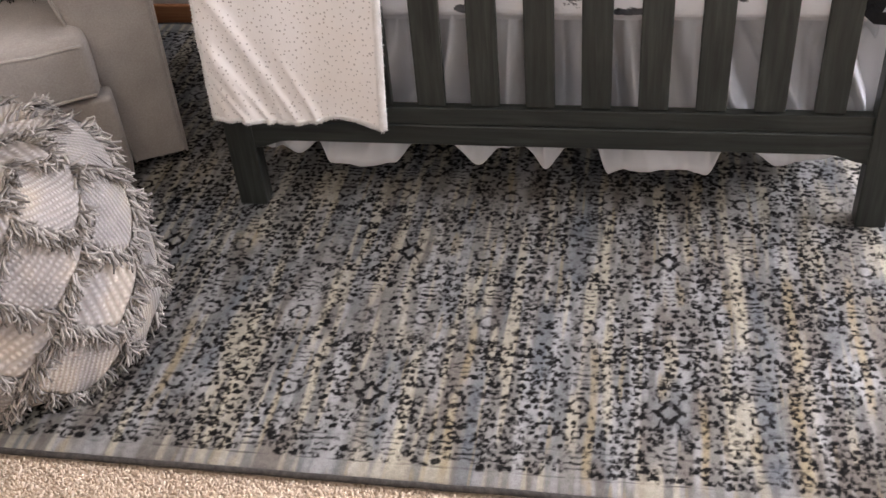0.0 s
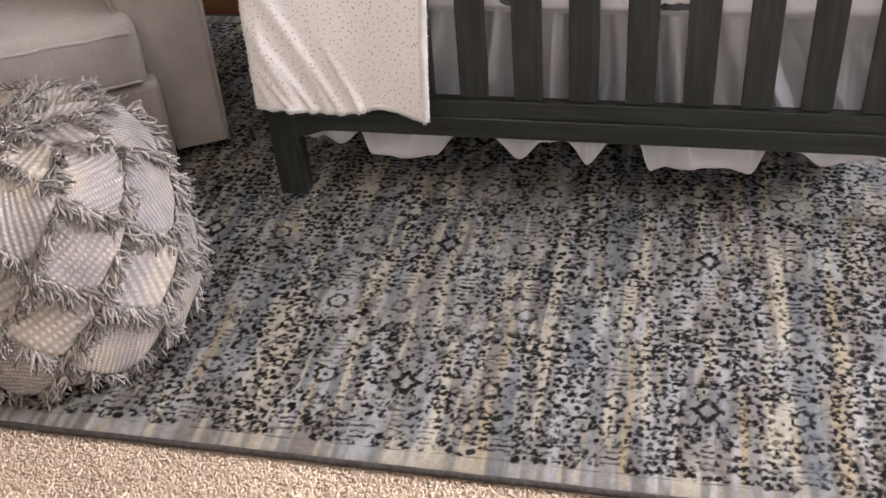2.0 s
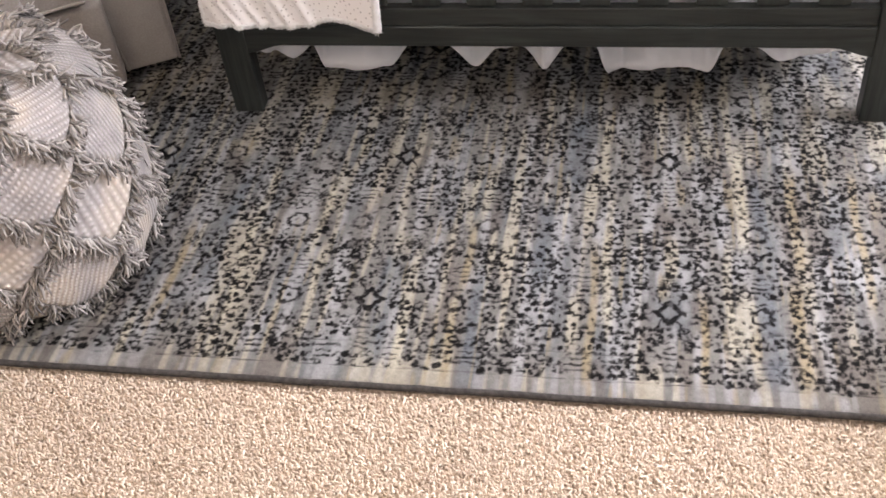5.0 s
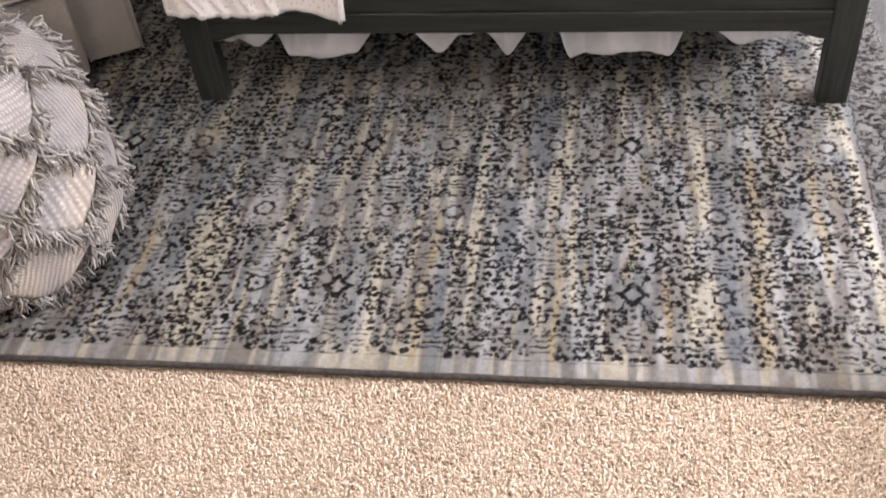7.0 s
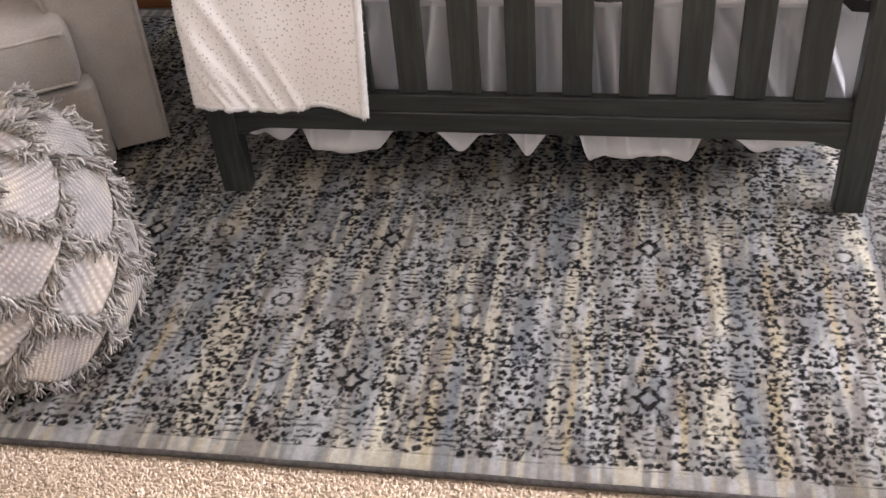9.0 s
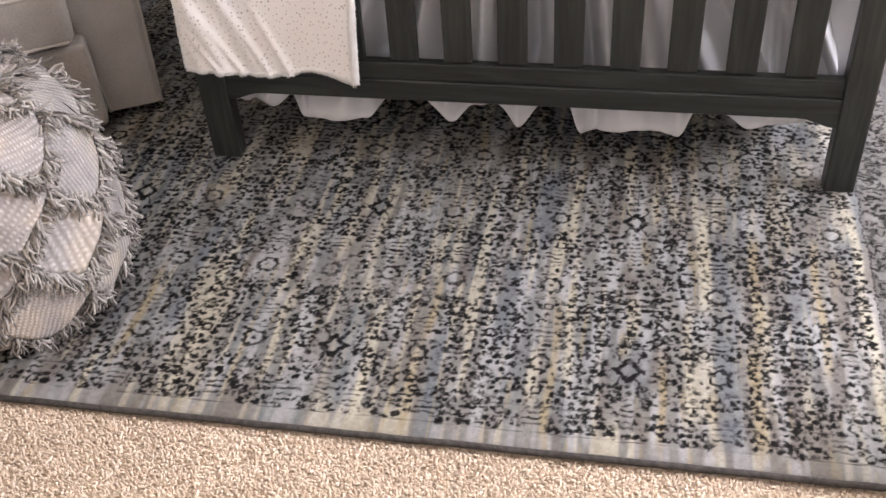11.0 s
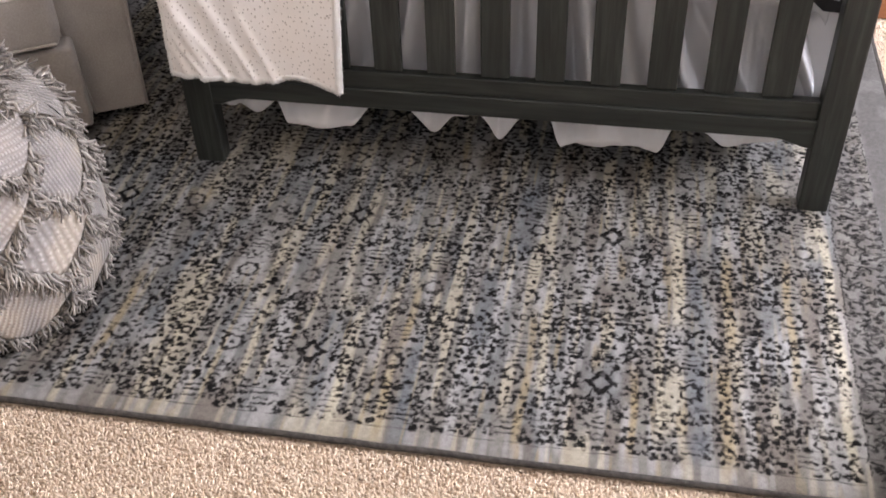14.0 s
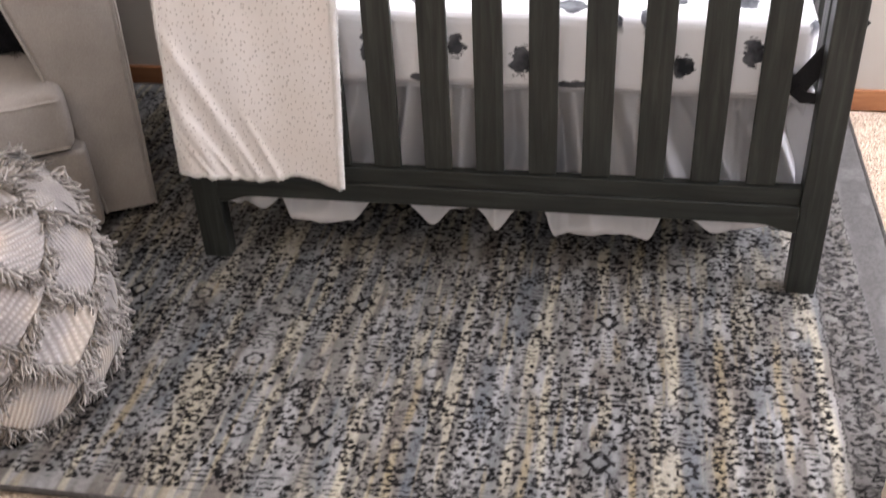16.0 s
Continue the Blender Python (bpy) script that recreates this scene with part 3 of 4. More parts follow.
            stroke(cx - w / 2 * g.uniform(0.6, 1), y + g.normal(0, 0.001), cx + w / 2 * g.uniform(0.6, 1), y, 0.0062, g.uniform(0.7, 1.0))

    # wear breaks up the small marks
    dark *= 0.50 + 0.62 * step_up(field(0.0060, 0.0060), 0.12, 0.55)
    # large motifs on cleared ground
    for ax, xc in enumerate(AXES):
        for n in range(-1, 5):
            y = -0.5535 + 0.4105 * n
            if y < RY1 - 0.06:
                if xc < 1.38:
                    clear(xc, y, 0.036, 0.034)
                    diamond(xc, y)
                    ladder(xc, y - 0.092, 0.020, 5)
                    for sx in (-1, 1):
                        for k in range(4):
                            small_mark(2, xc + sx * 0.050, y + 0.075 + 0.036 * k, sx, 0.9)
            for half in (0, 1):
                yh = y + 0.20525 * half
                if yh > RY1 - 0.07:
                    continue
                offs = (0.155,) if ax % 2 == 0 and xc < 1.4 else ((0.06, 0.19) if half else (0.155,))
                for off in offs:
                    for sx in (-1, 1):
                        x = xc + sx * off
                        if RX0 + 0.05 < x < 1.35:
                            clear(x, yh, 0.043, 0.038)
                            flower(x, yh, 0.92 + 0.12 * g.random(), 0.85 + 0.15 * g.random())
                            ladder(x, yh + 0.080, 0.036, 3)
                            small_mark(2, x, yh - 0.062, sx, 0.9)
    # thin rows of threads
    for k in range(16):
        y, xa = g.uniform(RY0 + 0.08, RY1), g.uniform(-0.6, 1.2)
        stroke(xa, y, xa + g.uniform(0.06, 0.3), y + g.normal(0, 0.001), 0.0024, 0.7)
    # wear
    dark *= 0.88 + 0.16 * step_up(field(0.05, 0.07), 0.25, 0.6)
    dark *= 0.76 + 0.32 * step_up(field(0.0060, 0.0060), 0.12, 0.55)
    dark = np.clip(dark, 0, 1)
    dark *= 0.95 + 0.25 * (field(0.008, 0.008) - 0.5)

    # borders: a closely patterned band and a plain one at the sides, two fine lines at the ends
    def side_band(xa, xb):
        m = step_up(X, xa - 0.002, xa + 0.002) * (1 - step_up(X, xb - 0.002, xb + 0.002))
        dark[:] *= 1 - m
        lay(m * 0.85, np.array((0.120, 0.114, 0.108)))
        lay(m * step_up(field(0.02, 0.03), 0.5, 0.8) * 0.35, np.array((0.24, 0.235, 0.225)))
        y = RY0 + 0.055
        while y < RY1 - 0.05:
            for _ in range(11):
                cx, cy = g.uniform(xa + 0.006, xb - 0.006), y + g.uniform(-0.008, 0.008)
                if g.random() < 0.45:
                    blob(cx, cy, g.uniform(0.004, 0.009), g.uniform(0.0035, 0.0065), g.uniform(0.6, 0.9))
                else:
                    an = g.uniform(0, 3.14)
                    stroke(cx, cy, cx + 0.014 * math.cos(an), cy + 0.010 * math.sin(an), 0.0062, g.uniform(0.6, 0.95))
            y += 0.0135
        for xe in (xa, xb):
            y = RY0 + 0.06
            while y < RY1 - 0.05:
                stroke(xe, y, xe, y + 0.007, 0.005, 0.85)
                y += 0.0125
        return step_up(X, xb, xb + 0.003)

    m2 = side_band(1.392, 1.488)
    dark *= 1 - m2
    lay(m2, np.array((0.120, 0.116, 0.112)))
    lay(m2 * step_up(field(0.02, 0.06), 0.5, 0.8) * 0.35, np.array((0.20, 0.195, 0.19)))
    for ya, yb in ((RY0, RY0 + 0.032), (RY1 - 0.050, RY1)):
        m = step_up(Y, ya - 0.001, ya + 0.001) * (1 - step_up(Y, yb - 0.001, yb + 0.001)) if ya > 0 else 1 - step_up(Y, yb - 0.001, yb + 0.001)
        dark *= 1 - m
        lay(m * (1 - m2) * 0.10, np.array((0.150, 0.145, 0.140)))
    for yl in (RY0 + 0.036, RY0 + 0.092, RY1 - 0.050):
        dark = np.maximum(dark, 0.85 * np.exp(-((Y - yl - 0.004 * (field(0.03, 0.03) - 0.5)) / 0.0026) ** 2) * (X < 1.488) * (0.35 + 0.6 * field(0.02, 0.02)))
    ink = np.array((0.0115, 0.0108, 0.0110))
    d3 = step_up(dark, 0.23, 0.96)[..., None]
    out = col * (1 - d3) + ink * d3
    out *= (0.76 + 0.22 * field(0.006, 0.006))[..., None]
    return out, dark


def build_rug():
    rug = empty("area_rug", Matrix.Identity(4), "blue, grey and cream patterned area rug under the crib", "rug")
    step = 0.0024
    xs, ys = np.arange(RX0, RX1 + step / 2, step), np.arange(RY0, RY1 + step / 2, step)
    col, dark = rug_pattern(xs, ys)
    nx, ny = len(xs), len(ys)
    X, Y = np.meshgrid(xs, ys)
    Z = -0.0006 * dark + 0.0006 * np.random.default_rng(3).random((ny, nx))
    edge = np.minimum.reduce([X - RX0, RX1 - X, Y - RY0, RY1 - Y])
    Z -= 0.007 * np.exp(-np.clip(edge, 0, 1) / 0.004)
    me = bpy.data.meshes.new("woven_top")
    me.vertices.add(nx * ny)
    me.vertices.foreach_set("co", np.stack([X, Y, Z], -1).astype(np.float32).ravel())
    idx = np.arange(nx * ny).reshape(ny, nx)
    quads = np.stack([idx[:-1, :-1], idx[:-1, 1:], idx[1:, 1:], idx[1:, :-1]], -1).reshape(-1, 4)
    me.loops.add(quads.size)
    me.loops.foreach_set("vertex_index", quads.ravel())
    me.polygons.add(len(quads))
    me.polygons.foreach_set("loop_start", np.arange(0, quads.size, 4))
    me.polygons.foreach_set("loop_total", np.full(len(quads), 4))
    me.update(calc_edges=True)
    att = me.color_attributes.new("pile", "FLOAT_COLOR", "POINT")
    att.data.foreach_set("color", np.concatenate([col, np.ones((ny, nx, 1))], -1).astype(np.float32).ravel())
    me.materials.append(MAT["rug"])
    new("woven_top", me).parent = rug
    part("backing", boxed((RX0, RY0, FLOOR), (RX1, RY1, -0.0085)), MAT["binding"], rug)
    for a, b in (((RX0, RY0, -0.005), (RX1, RY0, -0.005)), ((RX1, RY0, -0.005), (RX1, RY1, -0.005)),
                 ((RX1, RY1, -0.005), (RX0, RY1, -0.005)), ((RX0, RY1, -0.005), (RX0, RY0, -0.005))):
        a, b = Vector(a), Vector(b)
        pts = [a.lerp(b, k / 60) + Vector((rnd.uniform(-1, 1), rnd.uniform(-1, 1), rnd.uniform(-1, 1))) * 0.0009 for k in range(61)]
        part("edge_binding", tube(bmesh.new(), pts, 0.0058, 8), MAT["binding"], rug, "dark taupe serged edge", True)


build_rug()

# ---- crib ----
CX0, CX1, CY1, CTOP = -0.010, 1.386, 0.745, 0.98
SLAT_X, PITCH = 1.2110, 0.1125


def leg(parent, x0, x1, y0, y1):
    part("leg", boxed((x0, y0, 0.0), (x1, y1, CTOP), 0.004), MAT["wood_v"], parent)


def curved_rail(x0, x1, y0, y1, z0, z1, drop, run):
    """A rail whose underside curves down to meet the legs."""
    bm = bmesh.new()
    n = 64
    low, high = [], []
    for k in range(n + 1):
        x = x0 + (x1 - x0) * k / n
        e = min(x - x0, x1 - x)
        t = max(0.0, 1 - e / run)
        low.append((x, z0 - drop * t * t * (3 - 2 * t)))
    grid = []
    for x, zl in low:
        grid.append([bm.verts.new(p) for p in ((x, y0, zl + 0.002), (x, y0, z1 - 0.002), (x, y0 + 0.002, z1), (x, y1, z1), (x, y1, zl), (x, y0 + 0.002, zl))])
    for a, b in zip(grid, grid[1:]):
        for q in range(6):
            bm.faces.new((a[q], b[q], b[(q + 1) % 6], a[(q + 1) % 6]))
    bm.faces.new(grid[0])
    bm.faces.new(grid[-1][::-1])
    bmesh.ops.recalc_face_normals(bm, faces=bm.faces)
    return bm


def build_crib():
    crib = empty("crib", Matrix.Identity(4), "dark charcoal stained wooden slatted crib on the rug", "crib")
    w, dy = 0.064, 0.045
    for x0, x1 in ((CX0, CX0 + w), (CX1 - w + 0.003, CX1)):
        leg(crib, x0, x1, 0.0, dy)
        leg(crib, x0, x1, CY1 - dy, CY1)
    for y0, sgn in ((0.0, 1), (CY1, -1)):
        def yy(a, b):
            return (y0 + sgn * a, y0 + sgn * b) if sgn > 0 else (y0 - b, y0 - a)
        ya, yb = yy(0.004, 0.036)
        part("bottom_rail", curved_rail(CX0 + w, CX1 - w + 0.003, ya, yb, 0.1725, 0.2195, 0.020, 0.075), MAT["wood_h"], crib)
        ya, yb = yy(0.010, 0.034)
        part("slat_rail", boxed((CX0 + w, ya, 0.2195), (CX1 - w + 0.003, yb, 0.2590), 0.0025), MAT["wood_h"], crib)
        part("slat_rail", boxed((CX0 + w, ya, 0.885), (CX1 - w + 0.003, yb, 0.925), 0.0025), MAT["wood_h"], crib)
        ya, yb = yy(-0.008, 0.052)
        part("top_rail", boxed((CX0 - 0.01, ya, CTOP), (CX1 + 0.01, yb, CTOP + 0.03), 0.006), MAT["wood_h"], crib)
        ya, yb = yy(0.0145, 0.0285)
        for k in range(11):
            x = SLAT_X - PITCH * k
            part("slat", boxed((x, ya, 0.262), (x + 0.0595, yb, 0.886), 0.0030), MAT["wood_v"], crib)
    for x0, x1 in ((CX0 + 0.014, CX0 + 0.040), (CX1 - 0.040, CX1 - 0.014)):
        part("end_rail", boxed((x0, dy, 0.19), (x1, CY1 - dy, 0.2625), 0.0025), MAT["wood_v"], crib)
        part("end_rail", boxed((x0, dy, 0.885), (x1, CY1 - dy, CTOP), 0.0025), MAT["wood_v"], crib)
        xm = (x0 + x1) / 2
        for k in range(5):
            y = 0.095 + 0.1135 * k
            part("slat", boxed((xm - 0.007, y, 0.262), (xm + 0.007, y + 0.0595, 0.886), 0.003), MAT["wood_v"], crib)


build_crib()

# mattress with its printed sheet
bm = boxed((0.062, 0.058, 0.435), (1.318, 0.690, 0.605), 0.035, 5)
bmesh.ops.subdivide_edges(bm, edges=bm.edges, cuts=2, use_grid_fill=True)
for v in bm.verts:
    v.co += Vector((0, 1, 0)) * 0.006 * noise.noise(v.co * 9) + Vector((0, 0, 1)) * 0.004 * noise.noise(v.co * 13)
mattress = empty("crib_mattress", Matrix.Identity(4), "crib mattress in a white sheet with dark blots", "mattress")
part("fitted_sheet", bm, MAT["sheet"], mattress, smooth=True)
part("support_board", boxed((0.075, 0.100, 0.415), (1.305, 0.690, 0.434), 0.003), MAT["skirt"], mattress)

# gathered bed skirt
HEM = [(0.05, 0.12), (0.066, 0.109), (0.102, 0.128), (0.132, 0.104), (0.179, 0.136), (0.203, 0.084), (0.347, 0.083), (0.398, 0.142), (0.472, 0.144), (0.526, 0.084),
       (0.598, 0.142), (0.623, 0.142), (0.687, 0.091), (0.744, 0.145), (0.785, 0.145), (0.820, 0.075), (0.944, 0.090), (1.020, 0.080), (1.050, 0.145), (1.114, 0.145), (1.162, 0.104), (1.29, 0.136)]


def hem_at(x):
    for (xa, za), (xb, zb) in zip(HEM, HEM[1:]):
        if x <= xb:
            t = max(0.0, (x - xa) / (xb - xa))
            return za + (zb - za) * t * t * (3 - 2 * t)
    return HEM[-1][1]


def fold(s, v):
    """Depth of the folds: narrow gathers at the top that open into broad pleats with sharp turned edges."""
    a = (s - 0.65) * (47 + 14 * v) + 1.9 * math.sin(s * 9.0)
    b = (s - 0.65) * (83 + 20 * v) + 2.0 * math.sin(s * 7 + 1)
    broad = 0.78 * math.asin(0.985 * math.sin(a + 0.7 * math.sin(0.5 * a))) / 1.4 + 0.24 * math.sin(b)
    fine = math.sin(s * 230 + 4 * math.sin(s * 31))
    k = min(1.0, 2.8 * (1 - v)) * (0.14 + 0.86 * min(1.0, v / 0.30))
    return 0.055 * broad * (0.08 + 0.92 * k) + 0.0022 * fine * (0.3 + 0.7 * v)


def skirt_front(u, v):
    x = 0.045 + 1.275 * u
    zb = hem_at(x)
    z = zb + (0.446 - zb) * v
    return Vector((x + 0.003 * math.sin(x * 50 + 3 * v), 0.118 - 0.060 * max(0.0, 1 - v / 0.3) - fold(x, v) + 0.004 * math.sin(9 * v + 17 * x), z))


def skirt_side(x, lean):
    def fn(u, v):
        y = 0.085 + 0.595 * u
        zb = 0.105 + 0.03 * math.sin(y * 21)
        return Vector((x + lean * fold(y + 0.4, v), y, zb + (0.446 - zb) * v))
    return fn


skirt = empty("bed_skirt", Matrix.Identity(4), "gathered white cotton bed skirt inside the crib", "bed skirt")
part("front_panel", sheet(420, 26, skirt_front, 0.0012), MAT["skirt"], skirt, smooth=True)
part("side_panel", sheet(150, 16, skirt_side(1.322, 1), 0.0012), MAT["skirt"], skirt, smooth=True)
part("side_panel", sheet(150, 16, skirt_side(0.056, -1), 0.0012), MAT["skirt"], skirt, smooth=True)
part("back_panel", sheet(200, 10, lambda u, v: Vector((0.05 + 1.27 * u, 0.70 + fold(1.27 * u, v), 0.13 + 0.307 * v)), 0.0012), MAT["skirt"], skirt, smooth=True)

# black strap knotted at the crib's end
strap = empty("fabric_strap", Matrix.Identity(4), "black webbing strap looped round the mattress corner", "strap")


def ribbon(pts, wid, thick=0.003):
    bm = bmesh.new()
    grid = []
    for k, p in enumerate(pts):
        p = Vector(p)
        d = (Vector(pts[min(k + 1, len(pts) - 1)]) - Vector(pts[max(k - 1, 0)])).normalized()
        s = d.cross(Vector((0, 1, 0))).normalized() * wid / 2
        grid.append([bm.verts.new(p + q) for q in (-s, s, s + Vector((0, thick, 0)), -s + Vector((0, thick, 0)))])
    for a, b in zip(grid, grid[1:]):
        for q in range(4):
            bm.faces.new((a[q], b[q], b[(q + 1) % 4], a[(q + 1) % 4]))
    bm.faces.new(grid[0])
    bm.faces.new(grid[-1][::-1])
    bmesh.ops.recalc_face_normals(bm, faces=bm.faces)
    return bm


part("band", ribbon([(1.385, 0.046, 0.62), (1.355, 0.045, 0.575), (1.325, 0.043, 0.53), (1.295, 0.043, 0.485), (1.285, 0.044, 0.465)], 0.040), MAT["strap"], strap)
part("loop", ribbon([(1.280, 0.041, 0.470), (1.300, 0.040, 0.452), (1.325, 0.040, 0.450), (1.345, 0.041, 0.468), (1.358, 0.043, 0.50)], 0.026), MAT["strap"], strap)

# ---- blanket over the front rail ----
BX0, BX1, BZ = -0.006, 0.360, 0.251


def blanket_point(u, v):
    """v from the front hem up over the top rail and down inside."""
    length = (CTOP + 0.035 - BZ)
    s = v * (length + 0.10 + 0.30)
    x = BX0 + (BX1 - BX0) * u
    if s < length:
        z = BZ + s
        y = -0.028
    elif s < length + 0.10:
        a = (s - length) / 0.10 * math.pi
        z = CTOP + 0.035 + 0.012 * math.sin(a)
        y = -0.028 + 0.044 * (1 - math.cos(a))
    else:
        z = CTOP + 0.035 - (s - length - 0.10)
        y = 0.060
    h = max(0.0, (z - BZ))
    flare = 0.020 * (h / 0.4 if h < 0.5 else 1.25)
    x += flare * (0.85 + 0.30 * u)
    slant = x * 1.0 + (0.42 - 0.25 * u) * h
    # ridges that rise from the hem and fade upwards and towards the plain right part
    ridge = math.exp(-((slant - 0.085) / 0.016) ** 2) + 0.8 * math.exp(-((slant - 0.150) / 0.012) ** 2) + 0.6 * math.exp(-((slant - 0.032) / 0.012) ** 2)
    fans = sum(max(0.0, 1 - h / top) * math.exp(-((x + tilt * h - at) / wide) ** 2) for at, tilt, wide, top in
               ((0.118, 0.55, 0.008, 0.16), (0.178, 0.48, 0.009, 0.22), (0.222, 0.42, 0.008, 0.18), (0.070, 0.60, 0.007, 0.14)))
    swell = 0.5 * math.sin(x * 17 + 1.1) + 0.25 * math.sin(x * 41 + 6 * h)
    f = ridge * 0.75 + fans * 0.8 + swell
    amp = 0.0125 * min(1.0, 0.35 + u / 0.12)
    front = 1.0 if s < length else 0.2
    y += -0.006 - amp * f * front
    # lifted and dropped hem
    if s < length:
        sag = 0.004 * math.sin(u * 9 + 0.6) - 0.012 * max(0.0, (u - 0.86) / 0.14) + 0.010 * math.exp(-((u - 0.74) / 0.09) ** 2)
        z += sag * max(0.0, 1 - h / 0.15)
        y -= 0.010 * math.exp(-((u - 0.74) / 0.12) ** 2) * max(0.0, 1 - h / 0.2)
    return Vector((x, y, z))


blanket = empty("baby_blanket", Matrix.Identity(4), "cream plush baby blanket with small dots over the crib rail", "blanket")
part("cloth", sheet(130, 200, blanket_point, 0.004, Vector((0, 1, 0))), MAT["blanket"], blanket, smooth=True)


def fuzzy_edge(path, r, hairs):
    pts = [path(k / 90) for k in range(91)]
    part("fleece_edge", tube(bmesh.new(), pts, r, 8), MAT["trim"], blanket, "white fleece edge", True)
    roots = []
    for _ in range(hairs):
        p = path(rnd.random())
        d = Vector((rnd.gauss(0, 1), rnd.gauss(-0.3, 1), rnd.gauss(-0.2, 1))).normalized()
        roots.append(([p + d * r * 0.7, p + d * (r + 0.002) + Vector((0, 0, -0.001)), p + d * (r + rnd.uniform(0.0015, 0.0035)) + Vector((0, 0, -0.001))], 0.0009))
    strands("fleece", roots, MAT["trim"], blanket, "stuff")


fuzzy_edge(lambda t: blanket_point(t, 0.0) + Vector((0, 0.003, 0)), 0.0055, 3000)
fuzzy_edge(lambda t: blanket_point(0.0, 0.62 * t) + Vector((0, 0.003, 0)), 0.0050, 2200)
fuzzy_edge(lambda t: blanket_point(1.0, 0.62 * t) + Vector((0, 0.001, 0)), 0.0085, 1800)

# ---- armchair ----
CHAIR_TURN = 28.0
chair = empty("armchair", pose(-0.193, 0.163, 0.0, 0, 0, CHAIR_TURN), "grey-beige upholstered armchair with a loose seat cushion", "armchair")
# local axes: x along the front towards the crib, y to the back, z up; the arm's outer front foot is at the origin
AW, AH, DEPTH, SEAT = 0.122, 0.60, 0.78, 0.56


def arm_piece(mirror):
    """A padded arm: flat front, wider and rounded at the top, tapering to the foot."""
    bm = bmesh.new()
    prof = []
    for k in range(25):
        t = k / 24
        z = 0.035 + (AH - 0.035) * t
        inner = -AW - 0.105 * t ** 1.35
        prof.append((inner, z))
    top = []
    for k in range(1, 12):
        a = math.pi * k / 12
        w = (AW + 0.105 + 0.012)
        cx = (-AW - 0.105 + 0.012) / 2
        top.append((cx - w / 2 * math.cos(a), AH + 0.055 * math.sin(a)))
    outer = [(0.012 * t, 0.035 + (AH - 0.035) * t) for t in (1.0, 0.8, 0.6, 0.4, 0.2, 0.0)]
    loop = prof + top + outer
    grid = []
    for y, inset in ((0.0, 0.012), (0.004, 0.004), (0.012, 0.0), (0.2, 0.0), (0.45, 0.0), (DEPTH - 0.02, 0.0), (DEPTH, 0.012)):
        cx = sum(p[0] for p in loop) / len(loop)
        ring = []
        for x, z in loop:
            dx = x - cx
            ring.append(bm.verts.new(((x - math.copysign(min(inset, abs(dx)), dx)), y, z - (inset * 0.5 if z > AH else 0))))
        grid.append(ring)
    n = len(loop)
    for a, b in zip(grid, grid[1:]):
        for q in range(n):
            bm.faces.new((a[q], a[(q + 1) % n], b[(q + 1) % n], b[q]))
    bm.faces.new(grid[0][::-1])
    bm.faces.new(grid[-1])
    if mirror:
        for v in bm.verts:
            v.co.x = -v.co.x - 2 * AW - SEAT
    bmesh.ops.recalc_face_normals(bm, faces=bm.faces)
    return bm, [Vector((x, -0.002, z)) for x, z in loop]


bm, outline = arm_piece(False)
part("arm", bm, MAT["upholstery"], chair, smooth=False)
part("piping", tube(bmesh.new(), outline, 0.0038, 6), MAT["upholstery"], chair, smooth=True)
bm, _ = arm_piece(True)
part("arm", bm, MAT["upholstery"], chair)
XA, XB = -AW - SEAT, -AW


def soft_block(lo, hi, bevel, crown, seed):
    bm = boxed(lo, hi, bevel, 4)
    bmesh.ops.subdivide_edges(bm, edges=[e for e in bm.edges if e.calc_length() > 0.05], cuts=6, use_grid_fill=True)
    for v in bm.verts:
        u = (v.co.x - lo[0]) / (hi[0] - lo[0]) * 2 - 1
        w = (v.co.y - lo[1]) / (hi[1] - lo[1]) * 2 - 1
        k = max(0.0, (1 - u * u)) * max(0.0, (1 - w * w))
        if v.co.z > (lo[2] + hi[2]) / 2:
            v.co.z += crown * k ** 0.5
        v.co += v.normal * 0.004 * noise.noise(v.co * 8 + Vector((seed, 0, 0)))
    return bm


part("front_apron", soft_block((XA, -0.055, 0.03), (XB - 0.006, 0.10, 0.245), 0.014, 0.0, 1), MAT["upholstery"], chair, smooth=True)
part("seat_base", boxed((XA, 0.10, 0.10), (XB, DEPTH, 0.24), 0.01), MAT["upholstery"], chair)
cushion = part("seat_cushion", soft_block((XA + 0.004, -0.070, 0.250), (XB - 0.024, 0.62, 0.395), 0.030, 0.045, 4), MAT["upholstery"], chair, "plump loose seat cushion with piped edges", True)
for z in (0.264, 0.382):
    pts = [Vector((XA + 0.02 + (SEAT - 0.055) * k / 30, -0.0685 + 0.0012 * math.sin(k), z + 0.0012 * math.sin(k * 0.7))) for k in range(31)]
    part("piping", tube(bmesh.new(), pts, 0.0042, 6), MAT["upholstery"], cushion, smooth=True)
part("backrest", soft_block((XA, 0.56, 0.30), (XB, DEPTH, 0.98), 0.05, 0.02, 9), MAT["upholstery"], chair, smooth=True)
for x in (XA - AW + 0.02, -0.06):
    for y in (0.05, DEPTH - 0.09):
        part("foot", boxed((x, y, 0.0), (x + 0.04, y + 0.04, 0.036), 0.004), MAT["wood_v"], chair)

# dark fleece cushion on the seat
fur = empty("throw_pillow", chair.matrix_world @ pose(-AW - 0.26, 0.185, 0.405, -30, 0, -6), "shaggy black fleece throw pillow on the armchair", "pillow")


